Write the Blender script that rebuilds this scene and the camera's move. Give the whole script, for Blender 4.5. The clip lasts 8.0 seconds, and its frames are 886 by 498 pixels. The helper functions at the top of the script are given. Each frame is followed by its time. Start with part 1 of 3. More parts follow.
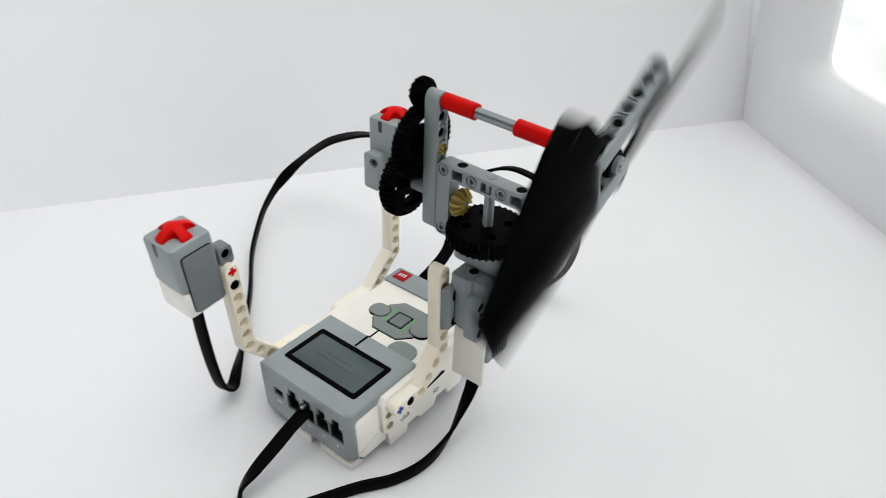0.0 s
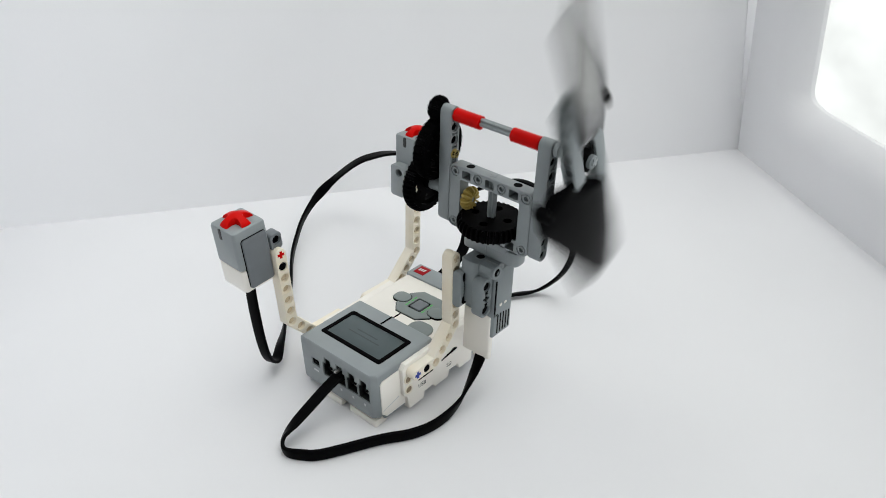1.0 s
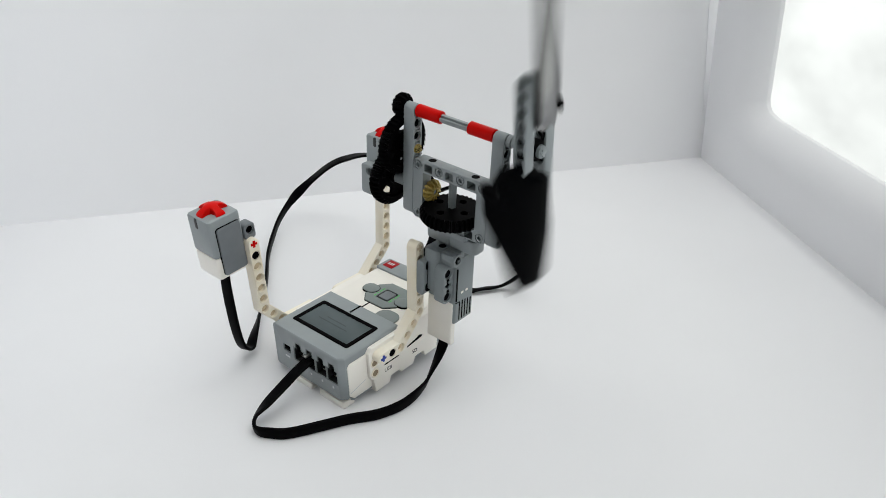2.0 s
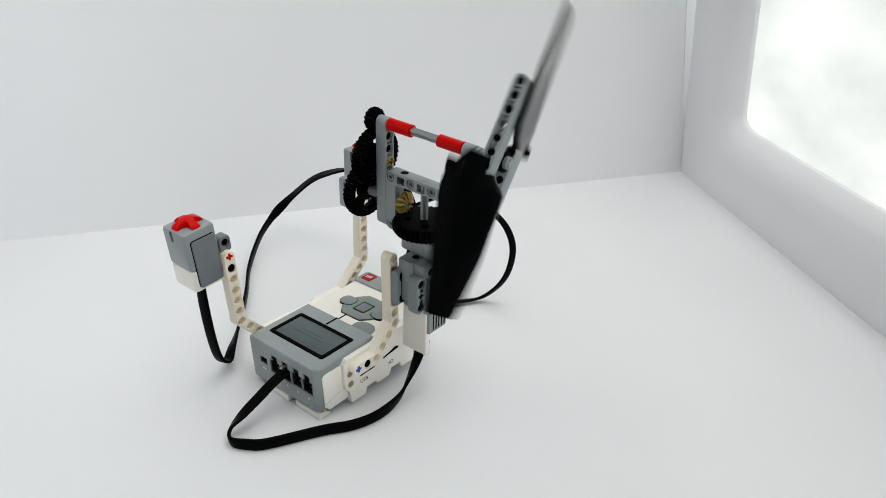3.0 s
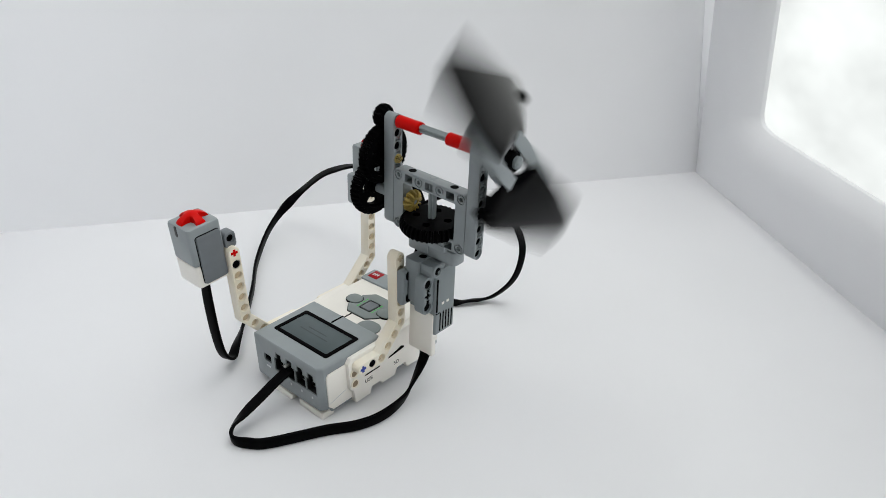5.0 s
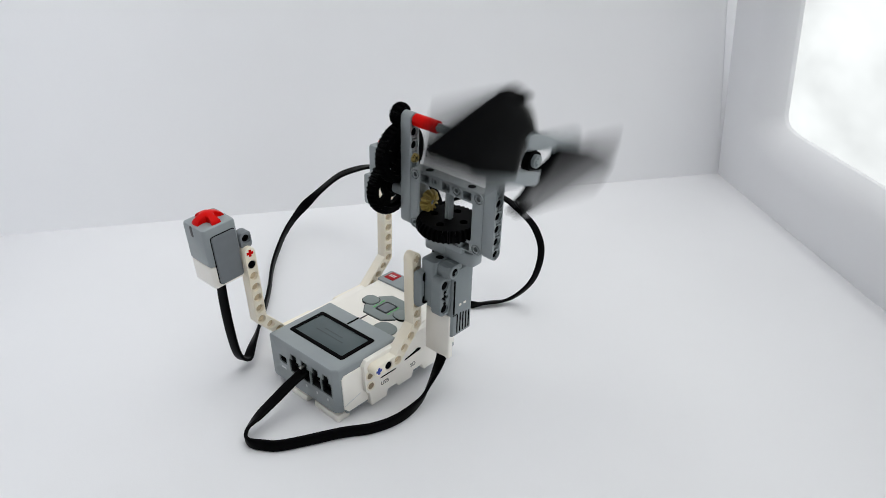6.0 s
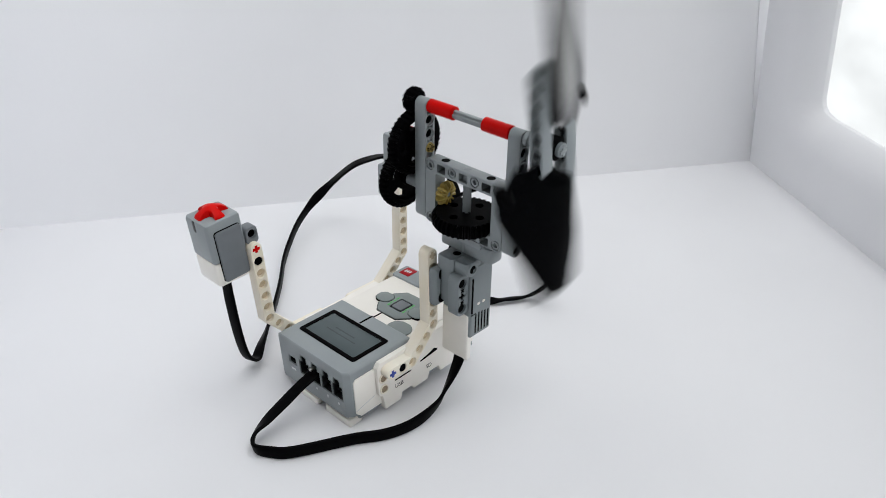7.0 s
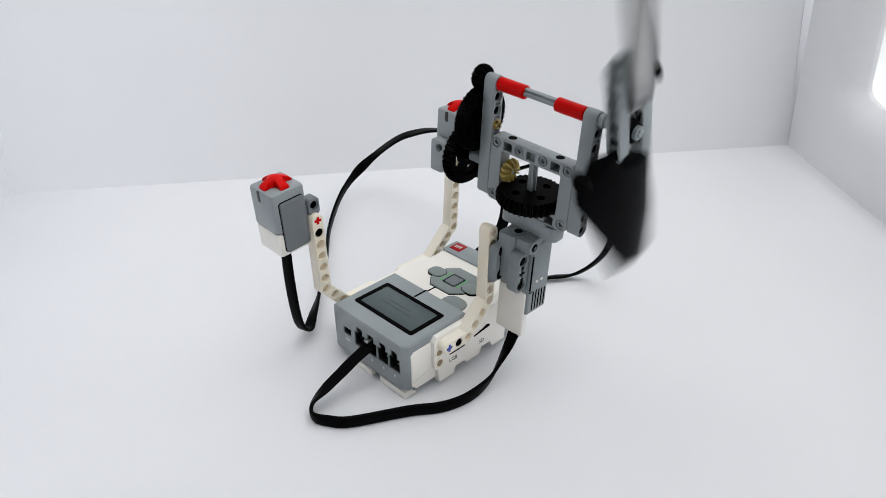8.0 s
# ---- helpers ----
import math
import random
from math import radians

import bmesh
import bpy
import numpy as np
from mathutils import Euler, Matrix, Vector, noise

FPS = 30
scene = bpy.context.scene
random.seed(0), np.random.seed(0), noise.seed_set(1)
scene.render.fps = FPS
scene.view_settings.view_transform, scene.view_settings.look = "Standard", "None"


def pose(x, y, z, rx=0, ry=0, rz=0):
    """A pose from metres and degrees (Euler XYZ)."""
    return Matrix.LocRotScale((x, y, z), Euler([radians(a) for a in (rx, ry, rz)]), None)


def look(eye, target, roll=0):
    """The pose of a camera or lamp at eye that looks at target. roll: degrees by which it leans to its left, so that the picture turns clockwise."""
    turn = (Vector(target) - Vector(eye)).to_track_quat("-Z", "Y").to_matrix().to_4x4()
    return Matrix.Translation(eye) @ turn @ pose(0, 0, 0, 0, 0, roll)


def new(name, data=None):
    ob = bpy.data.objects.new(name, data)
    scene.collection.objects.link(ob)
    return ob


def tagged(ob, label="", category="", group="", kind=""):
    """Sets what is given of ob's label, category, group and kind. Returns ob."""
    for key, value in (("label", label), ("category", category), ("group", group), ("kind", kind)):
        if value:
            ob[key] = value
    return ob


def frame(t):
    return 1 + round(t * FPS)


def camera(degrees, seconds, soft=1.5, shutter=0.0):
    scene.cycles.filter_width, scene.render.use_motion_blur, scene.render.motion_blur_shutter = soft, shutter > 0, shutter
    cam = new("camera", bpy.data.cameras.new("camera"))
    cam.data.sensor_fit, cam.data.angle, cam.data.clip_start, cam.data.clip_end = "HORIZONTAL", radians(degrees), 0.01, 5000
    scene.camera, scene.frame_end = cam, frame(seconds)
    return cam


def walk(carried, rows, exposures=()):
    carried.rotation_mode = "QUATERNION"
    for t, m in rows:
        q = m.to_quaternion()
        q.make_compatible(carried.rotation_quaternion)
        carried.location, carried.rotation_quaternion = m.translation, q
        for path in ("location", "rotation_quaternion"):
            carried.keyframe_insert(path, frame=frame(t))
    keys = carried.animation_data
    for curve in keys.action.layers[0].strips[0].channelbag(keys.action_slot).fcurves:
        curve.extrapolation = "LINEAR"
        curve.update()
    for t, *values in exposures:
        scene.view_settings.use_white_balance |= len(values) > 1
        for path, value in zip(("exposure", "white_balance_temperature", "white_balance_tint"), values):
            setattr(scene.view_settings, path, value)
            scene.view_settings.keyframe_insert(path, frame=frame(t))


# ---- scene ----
cam = camera(62.29, 8.0, soft=0.5, shutter=0.26)
PATH = [
    (0, (0.2152, -0.1711, 0.3066), (0.0152, 0.0928, 0.0821), 2.50),
    (0.3, (0.2294, -0.1895, 0.3169), (0.0399, 0.0327, 0.1239), 1.53),
    (0.5, (0.2401, -0.2021, 0.3196), (0.0184, 0.0522, 0.1045), 1.30),
    (0.8, (0.2604, -0.2189, 0.3217), (0.0659, 0.0084, 0.1401), 1.22),
    (1, (0.2693, -0.2261, 0.3200), (0.0496, 0.0382, 0.1155), 1.70),
    (1.2, (0.2760, -0.2305, 0.3168), (0.0848, 0.0031, 0.1396), 2.08),
    (1.5, (0.2849, -0.2370, 0.3175), (0.0673, 0.0318, 0.1165), 2.50),
    (1.7, (0.2915, -0.2405, 0.3187), (0.1010, -0.0042, 0.1444), 2.51),
    (2.8, (0.3152, -0.2421, 0.3179), (0.1245, 0.0018, 0.1547), 2.02),
    (3, (0.3162, -0.2387, 0.3176), (0.0972, 0.0394, 0.1315), 2.10),
    (3.3, (0.3163, -0.2373, 0.3141), (0.1235, 0.0056, 0.1518), 2.17),
    (3.5, (0.3154, -0.2350, 0.3164), (0.0946, 0.0416, 0.1300), 2.30),
    (3.8, (0.3166, -0.2307, 0.3154), (0.1224, 0.0104, 0.1521), 2.34),
    (4, (0.3152, -0.2301, 0.3132), (0.0932, 0.0456, 0.1270), 2.20),
    (4.2, (0.3139, -0.2295, 0.3142), (0.1201, 0.0117, 0.1506), 2.42),
    (5.3, (0.3127, -0.2314, 0.3168), (0.0880, 0.0419, 0.1278), 2.60),
    (5.5, (0.3121, -0.2318, 0.3174), (0.0870, 0.0411, 0.1307), 2.70),
    (5.8, (0.3130, -0.2260, 0.3144), (0.1126, 0.0101, 0.1512), 2.20),
    (6, (0.3109, -0.2262, 0.3117), (0.0792, 0.0408, 0.1245), 1.90),
    (6.3, (0.3099, -0.2226, 0.3089), (0.1047, 0.0079, 0.1437), 1.64),
    (6.5, (0.3081, -0.2191, 0.3055), (0.0720, 0.0429, 0.1167), 1.40),
    (6.7, (0.3028, -0.2143, 0.3081), (0.0956, 0.0133, 0.1413), 1.19),
    (7, (0.2945, -0.2052, 0.3031), (0.0571, 0.0520, 0.1095), 1.00),
    (7.2, (0.2876, -0.2055, 0.2988), (0.0804, 0.0181, 0.1268), 1.11),
    (7.5, (0.2791, -0.2106, 0.2961), (0.0425, 0.0414, 0.0949), 1.40),
    (7.8, (0.2742, -0.2218, 0.3004), (0.0677, -0.0030, 0.1216), 2.00),
    (8, (0.2716, -0.2285, 0.3049), (0.0379, 0.0221, 0.0985), 2.60),
]
walk(cam, [(t, look(eye, target, roll)) for t, eye, target, roll in PATH], [(0, 0.53, 6590, 6), (0.5, 0.52, 6550, 5), (1.2, 0.41, 6540, 5), (3.5, 0.38, 6610, 4), (5.5, 0.36, 6470, 6), (8, 0.41, 6410, 8)])

# ---- light ----
world = bpy.data.worlds.new("overcast")
scene.world = world
world.use_nodes = True
wn = world.node_tree.nodes
wn["Background"].inputs[0].default_value = (0.95, 0.965, 1.0, 1)
wn["Background"].inputs[1].default_value = 1.02
sun_data = bpy.data.lights.new("sun", "SUN")
sun_data.energy, sun_data.angle, sun_data.color = 0.6, radians(45), (1.0, 0.97, 0.93)
sun = new("sun", sun_data)
sun.matrix_world = look((0.06, -0.06, 0.9), (0, 0, 0))


# ---- materials ----


def material(name, colour, rough=0.4, metal=0.0, grain=0.0, scale=60.0, bump=0.0, bump_scale=400.0, colour2=None, spec=0.5):
    """A surface whose colour drifts between two tones at a broad and a fine scale, with uneven gloss and fine relief."""
    m = bpy.data.materials.new(name)
    m.use_nodes = True
    nt = m.node_tree
    b = nt.nodes["Principled BSDF"]
    b.inputs["Metallic"].default_value = metal
    b.inputs["Specular IOR Level"].default_value = spec
    tc = nt.nodes.new("ShaderNodeTexCoord")
    n1 = nt.nodes.new("ShaderNodeTexNoise")
    n1.inputs["Scale"].default_value = scale
    n1.inputs["Detail"].default_value = 6
    nt.links.new(tc.outputs["Object"], n1.inputs["Vector"])
    mix = nt.nodes.new("ShaderNodeMix")
    mix.data_type = "RGBA"
    other = colour2 or tuple(c * (1 - grain) for c in colour)
    mix.inputs["A"].default_value = (*colour, 1)
    mix.inputs["B"].default_value = (*other, 1)
    ramp = nt.nodes.new("ShaderNodeMapRange")
    ramp.inputs["From Min"].default_value, ramp.inputs["From Max"].default_value = 0.35, 0.7
    nt.links.new(n1.outputs["Fac"], ramp.inputs["Value"])
    nt.links.new(ramp.outputs["Result"], mix.inputs["Factor"])
    nt.links.new(mix.outputs["Result"], b.inputs["Base Color"])
    rr = nt.nodes.new("ShaderNodeMapRange")
    rr.inputs["To Min"].default_value, rr.inputs["To Max"].default_value = rough * 0.85, min(1.0, rough * 1.2)
    n2 = nt.nodes.new("ShaderNodeTexNoise")
    n2.inputs["Scale"].default_value = bump_scale
    n2.inputs["Detail"].default_value = 4
    nt.links.new(tc.outputs["Object"], n2.inputs["Vector"])
    nt.links.new(n2.outputs["Fac"], rr.inputs["Value"])
    nt.links.new(rr.outputs["Result"], b.inputs["Roughness"])
    if bump:
        bp = nt.nodes.new("ShaderNodeBump")
        bp.inputs["Strength"].default_value = bump
        bp.inputs["Distance"].default_value = 0.0002
        nt.links.new(n2.outputs["Fac"], bp.inputs["Height"])
        nt.links.new(bp.outputs["Normal"], b.inputs["Normal"])
    return m


def sheen(m, amount, power, rough):
    """Gloss that grows towards grazing views, over the surface of a dark plastic."""
    nt = m.node_tree
    b = nt.nodes["Principled BSDF"]
    b.inputs["Specular IOR Level"].default_value = 0.0
    facing = nt.nodes.new("ShaderNodeLayerWeight")
    facing.inputs["Blend"].default_value = 0.5
    steep = nt.nodes.new("ShaderNodeMath")
    steep.operation = "POWER"
    steep.inputs[1].default_value = power
    scaled = nt.nodes.new("ShaderNodeMath")
    scaled.operation = "MULTIPLY_ADD"
    scaled.inputs[1].default_value, scaled.inputs[2].default_value = amount, 0.003
    most = nt.nodes.new("ShaderNodeMath")
    most.operation = "MINIMUM"
    most.inputs[1].default_value = 0.45
    gloss = nt.nodes.new("ShaderNodeBsdfGlossy")
    gloss.inputs["Roughness"].default_value = rough
    mixed = nt.nodes.new("ShaderNodeMixShader")
    nt.links.new(facing.outputs["Facing"], steep.inputs[0])
    nt.links.new(steep.outputs[0], scaled.inputs[0])
    nt.links.new(scaled.outputs[0], most.inputs[0])
    nt.links.new(most.outputs[0], mixed.inputs["Fac"])
    nt.links.new(b.outputs[0], mixed.inputs[1])
    nt.links.new(gloss.outputs[0], mixed.inputs[2])
    nt.links.new(mixed.outputs[0], nt.nodes["Material Output"].inputs["Surface"])


PAPER = material("white board", (0.755, 0.755, 0.775), 0.75, grain=0.03, scale=6, bump=0.15, bump_scale=900)
# dark paint for the unseen walls that hold back skylight
DIM = material("dark blocker paint", (0.065, 0.062, 0.060), 0.85, grain=0.1, scale=3, bump=0.2, bump_scale=500)
WALLP = material("white paint", (0.85, 0.85, 0.87), 0.8, grain=0.03, scale=4, bump=0.2, bump_scale=600)
GREY = material("stone grey plastic", (0.288, 0.317, 0.325), 0.34, scale=70, bump=0.05, colour2=(0.265, 0.292, 0.302), spec=0.4)
MIDGREY = material("button grey plastic", (0.225, 0.255, 0.25), 0.4, grain=0.08, scale=90, spec=0.35)
MOTOR = material("motor grey plastic", (0.226, 0.254, 0.263), 0.34, scale=80, bump=0.06, colour2=(0.200, 0.226, 0.236), spec=0.4)
DARK = material("dark grey plastic", (0.165, 0.180, 0.195), 0.42, grain=0.08, scale=120, bump=0.12, bump_scale=1500)
WHITE = material("white plastic", (0.90, 0.865, 0.80), 0.32, grain=0.03, scale=60, bump=0.04)
CREAM = material("yellowed white plastic", (0.90, 0.85, 0.74), 0.35, scale=45, bump=0.05, colour2=(0.88, 0.79, 0.62))
# darkened cream, the shade inside the side holes
SHADOWED = material("shaded cream plastic", (0.30, 0.23, 0.15), 0.5, grain=0.2, scale=150)
BLACK = material("black plastic", (0.0012, 0.0012, 0.0015), 0.5, grain=0.2, scale=120, bump=0.08, spec=0.04)
GLOSSY = material("glossy black plastic", (0.0006, 0.0008, 0.0012), 0.2, grain=0.2, scale=80, spec=0.05)
CABLE = material("black cable sheath", (0.0018, 0.0018, 0.0022), 0.5, grain=0.2, scale=200, bump=0.1, spec=0.05)
sheen(BLACK, 0.16, 5.0, 0.45)
sheen(GLOSSY, 26.0, 10.2, 0.16)
sheen(CABLE, 0.20, 4.5, 0.4)
RED = material("red plastic", (0.64, 0.0015, 0.001), 0.3, grain=0.15, scale=80, spec=0.08)
BADGE = material("dark red print", (0.36, 0.004, 0.010), 0.4, grain=0.1, spec=0.2)
# tan that paints the shaded hollows of the bent arms
HOLE_TAN = material("tan hole shade", (0.66, 0.53, 0.35), 0.5, grain=0.25, scale=200)
TAN = material("tan plastic", (0.42, 0.31, 0.075), 0.4, grain=0.2, scale=150)
SOCKET = material("socket plastic", (0.009, 0.010, 0.011), 0.45, grain=0.3, scale=300)
BLUE = material("blue plastic", (0.02, 0.05, 0.35), 0.35, grain=0.1)
LCD = material("lcd", (0.067, 0.090, 0.095), 0.22, grain=0.12, scale=50)
FAINT = material("display ink", (0.052, 0.070, 0.075), 0.22, grain=0.12, scale=50)
STEEL = material("contact metal", (0.6, 0.6, 0.58), 0.3, metal=1.0, grain=0.1)
INK = material("grey ink", (0.025, 0.025, 0.03), 0.6)
PALE = material("pale ink", (0.62, 0.63, 0.64), 0.6)
GREEN = material("green light", (0.05, 0.30, 0.07), 0.4)
GREEN.node_tree.nodes["Principled BSDF"].inputs["Emission Color"].default_value = (0.2, 1.0, 0.15, 1)
GREEN.node_tree.nodes["Principled BSDF"].inputs["Emission Strength"].default_value = 0.12

# ---- mesh tools, in millimetres ----
MM = Matrix.Diagonal((0.001, 0.001, 0.001, 1))
ALONG_X = Matrix(((0, 0, 1, 0), (1, 0, 0, 0), (0, 1, 0, 0), (0, 0, 0, 1)))  # drawn y, z; depth along x
ALONG_Y = Matrix(((1, 0, 0, 0), (0, 0, 1, 0), (0, 1, 0, 0), (0, 0, 0, 1)))  # drawn x, z; depth along y


def part(name, bm, material, parent=None, label="", at=None):
    """Links a bmesh in millimetres as one mesh object; at: the pose of its own origin, in metres."""
    bm.transform(MM)
    if at is not None:
        bm.transform(at.inverted())
    bmesh.ops.recalc_face_normals(bm, faces=bm.faces[:])
    me = bpy.data.meshes.new(name)
    bm.to_mesh(me)
    bm.free()
    for p in me.polygons:
        p.use_smooth = True
    me.set_sharp_from_angle(angle=radians(38))
    me.materials.append(material)
    ob = new(name, me)
    if at is not None:
        ob.matrix_basis = at
    if parent is not None:
        ob.parent = parent
        ob.matrix_parent_inverse = parent.matrix_basis.inverted()
    if label:
        ob["label"] = label
    return ob


def circle(cx, cy, r, n=16, turn=0.0):
    return [(cx + r * math.cos(turn + 2 * math.pi * i / n), cy + r * math.sin(turn + 2 * math.pi * i / n)) for i in range(n)]


def rounded(x0, x1, y0, y1, r, n=4):
    out = []
    for cx, cy, a in ((x1 - r, y1 - r, 0), (x0 + r, y1 - r, 90), (x0 + r, y0 + r, 180), (x1 - r, y0 + r, 270)):
        out += [(cx + r * math.cos(radians(a + 90 * i / n)), cy + r * math.sin(radians(a + 90 * i / n))) for i in range(n + 1)]
    return out


def cross(cx, cy, r, w):
    return [(cx + x, cy + y) for x, y in ((w, w), (w, r), (-w, r), (-w, w), (-r, w), (-r, -w), (-w, -w), (-w, -r), (w, -r), (w, -w), (r, -w), (r, w))]


def inset(loop, d):
    """The outline moved inwards by d."""
    pts = [Vector(p) for p in loop]
    area = sum(a.x * b.y - b.x * a.y for a, b in zip(pts, pts[1:] + pts[:1]))
    s = 1 if area > 0 else -1
    out = []
    for i, p in enumerate(pts):
        a, b = (p - pts[i - 1]).normalized(), (pts[(i + 1) % len(pts)] - p).normalized()
        na, nb = Vector((-a.y, a.x)), Vector((-b.y, b.x))
        v = (na + nb)
        k = max(0.35, (1 + na.dot(nb)) / 2)
        out.append(tuple(p + v * (0.5 / k) * d * s))
    return out


def solid(loops, holes=(), m=None, bm=None):
    """A solid through outlines [(depth, points)]; holes: lists of [(depth, points)] that run through it or end as cups."""
    bm = bm or bmesh.new()
    t = m or Matrix()

    def ring(z, pts):
        vs = [bm.verts.new(t @ Vector((x, y, z))) for x, y in pts]
        return vs, [bm.edges.new((vs[i - 1], vs[i])) for i in range(len(vs))]

    def skirt(a, b):
        for i in range(len(a)):
            bm.faces.new((a[i - 1], a[i], b[i], b[i - 1]))

    rings = [ring(z, p) for z, p in loops]
    for a, b in zip(rings, rings[1:]):
        skirt(a[0], b[0])
    ends = [list(rings[0][1]), list(rings[-1][1])]
    for hole in holes:
        hr = [ring(z, p) for z, p in hole]
        for a, b in zip(hr, hr[1:]):
            skirt(a[0], b[0])
        if abs(hole[0][0] - loops[0][0]) < 1e-6:
            ends[0] += hr[0][1]
        else:
            bm.faces.new(hr[0][0])
        if abs(hole[-1][0] - loops[-1][0]) < 1e-6:
            ends[1] += hr[-1][1]
        else:
            bm.faces.new(hr[-1][0])
    for edges, nz in zip(ends, (-1, 1)):
        bmesh.ops.triangle_fill(bm, use_beauty=True, edges=edges, normal=t.to_3x3() @ Vector((0, 0, nz)))
    return bm


def prism(outline, z0, z1, m=None, bev=0.4, holes=(), bm=None):
    return solid([(z0, inset(outline, bev)), (z0 + bev * 0.3, inset(outline, bev * 0.3)), (z0 + bev, outline), (z1 - bev, outline), (z1 - bev * 0.3, inset(outline, bev * 0.3)), (z1, inset(outline, bev))], holes, m, bm)


def block(x0, x1, y0, y1, z0, z1, r=1.0, bev=0.5, bm=None, axis="z"):
    if axis == "x":
        return prism(rounded(y0, y1, z0, z1, r), x0, x1, ALONG_X, bev, bm=bm)
    if axis == "y":
        return prism(rounded(x0, x1, z0, z1, r), y0, y1, ALONG_Y, bev, bm=bm)
    return prism(rounded(x0, x1, y0, y1, r), z0, z1, None, bev, bm=bm)


def lathe(profile, m=None, n=24, bm=None):
    """A body of revolution about the depth axis, from (radius, depth)."""
    return solid([(z, circle(0, 0, r, n)) for r, z in profile], (), m, bm)


def pin_hole(cx, cy, z0, z1, r=2.45, rim=3.1, lip=0.9):
    return [(z0, circle(cx, cy, rim)), (z0 + lip, circle(cx, cy, rim)), (z0 + lip, circle(cx, cy, r)), (z1 - lip, circle(cx, cy, r)), (z1 - lip, circle(cx, cy, rim)), (z1, circle(cx, cy, rim))]


def axle_hole(cx, cy, z0, z1):
    return [(z0, cross(cx, cy, 2.4, 0.9)), (z1, cross(cx, cy, 2.4, 0.9))]


def stadium(path, r=3.9, n=7):
    """The outline of a beam of half width r about a bent line of points."""
    pts = [Vector(p) for p in path]
    left, right = [], []
    for i, p in enumerate(pts):
        d0 = (p - pts[i - 1]).normalized() if i else None
        d1 = (pts[i + 1] - p).normalized() if i + 1 < len(pts) else None
        if d0 is None or d1 is None:
            continue
        n0, n1 = Vector((-d0.y, d0.x)), Vector((-d1.y, d1.x))
        v = (n0 + n1) / (1 + n0.dot(n1))
        left.append(tuple(p + v * r))
        right.append(tuple(p - v * r))
    out = []
    d = (pts[-1] - pts[-2]).normalized()
    a = math.atan2(d.y, d.x)
    out += right
    out += [(pts[-1].x + r * math.cos(a + math.pi * (i / n - 0.5)), pts[-1].y + r * math.sin(a + math.pi * (i / n - 0.5))) for i in range(n + 1)]
    out += left[::-1]
    d = (pts[0] - pts[1]).normalized()
    a = math.atan2(d.y, d.x)
    out += [(pts[0].x + r * math.cos(a + math.pi * (i / n - 0.5)), pts[0].y + r * math.sin(a + math.pi * (i / n - 0.5))) for i in range(n + 1)]
    return out


def gear_outline(n, ro, ri, phase=0.0):
    out = []
    for i in range(n):
        for f, r in ((0.0, ri), (0.30, ri), (0.42, ro), (0.72, ro), (0.84, ri)):
            a = 2 * math.pi * (i + f) / n + phase
            out.append((r * math.cos(a), r * math.sin(a)))
    return out


def web_slot(cx, cy, z0, z1, along=1):
    """A waisted recess between two holes of a beam; along=1: the holes lie above one another."""
    us = (-2.2, -1.2, 0.0, 1.2, 2.2)
    half = [(u, 4 - math.sqrt(3.55 ** 2 - u * u)) for u in us]
    pts = [(u, -v) for u, v in half] + [(u, v) for u, v in half[::-1]]
    pts = [(cx + u, cy + v) if along else (cx + v, cy + u) for u, v in pts]
    return [(z0, pts), (z1, pts)]


def gear(n, ro, width, m, holes=()):
    """A double bevel gear: teeth full in the middle of its width, cut back to both faces."""
    h = width / 2
    return solid([(-h, gear_outline(n, ro - 1.6, ro - 2.6)), (-h * 0.45, gear_outline(n, ro, ro - 2.2)), (h * 0.45, gear_outline(n, ro, ro - 2.2)), (h, gear_outline(n, ro - 1.6, ro - 2.6))], holes, m)


def spoked_gear(n, ro, width, m):
    """A large gear: toothed rim, thin web with four curved slots, and a hub on a cross hole."""
    h = width / 2
    bm = solid([(-h, gear_outline(n, ro - 1.6, ro - 2.6)), (-h * 0.45, gear_outline(n, ro, ro - 2.2)), (h * 0.45, gear_outline(n, ro, ro - 2.2)), (h, gear_outline(n, ro - 1.6, ro - 2.6))], [[(-h, circle(0, 0, 13.9, 32)), (h, circle(0, 0, 13.9, 32))]], m)
    slots = []
    for k in range(4):
        at = [math.pi / 2 * k + radians(d) for d in range(-24, 25, 8)]
        pts = [(12.2 * math.cos(a), 12.2 * math.sin(a)) for a in at] + [(8.0 * math.cos(a), 8.0 * math.sin(a)) for a in at[::-1]]
        slots.append([(-1.3, pts), (1.3, pts)])
    solid([(-1.3, circle(0, 0, 14.0, 32)), (1.3, circle(0, 0, 14.0, 32))], slots, m, bm)
    return solid([(-h, circle(0, 0, 4.6, 20)), (h, circle(0, 0, 4.6, 20))], [[(-h, cross(0, 0, 2.4, 0.9)), (h, cross(0, 0, 2.4, 0.9))]], m, bm)


def smooth_path(points, steps=10):
    """Points along a smooth line through the given ones."""
    p = [np.array(q, float) for q in points]
    p = [2 * p[0] - p[1]] + p + [2 * p[-1] - p[-2]]
    out = []
    for i in range(1, len(p) - 2):
        for s in range(steps):
            t = s / steps
            out.append(0.5 * (2 * p[i] + (p[i + 1] - p[i - 1]) * t + (2 * p[i - 1] - 5 * p[i] + 4 * p[i + 1] - p[i + 2]) * t * t + (3 * p[i] - p[i - 1] - 3 * p[i + 1] + p[i + 2]) * t ** 3))
    out.append(p[-2])
    return out


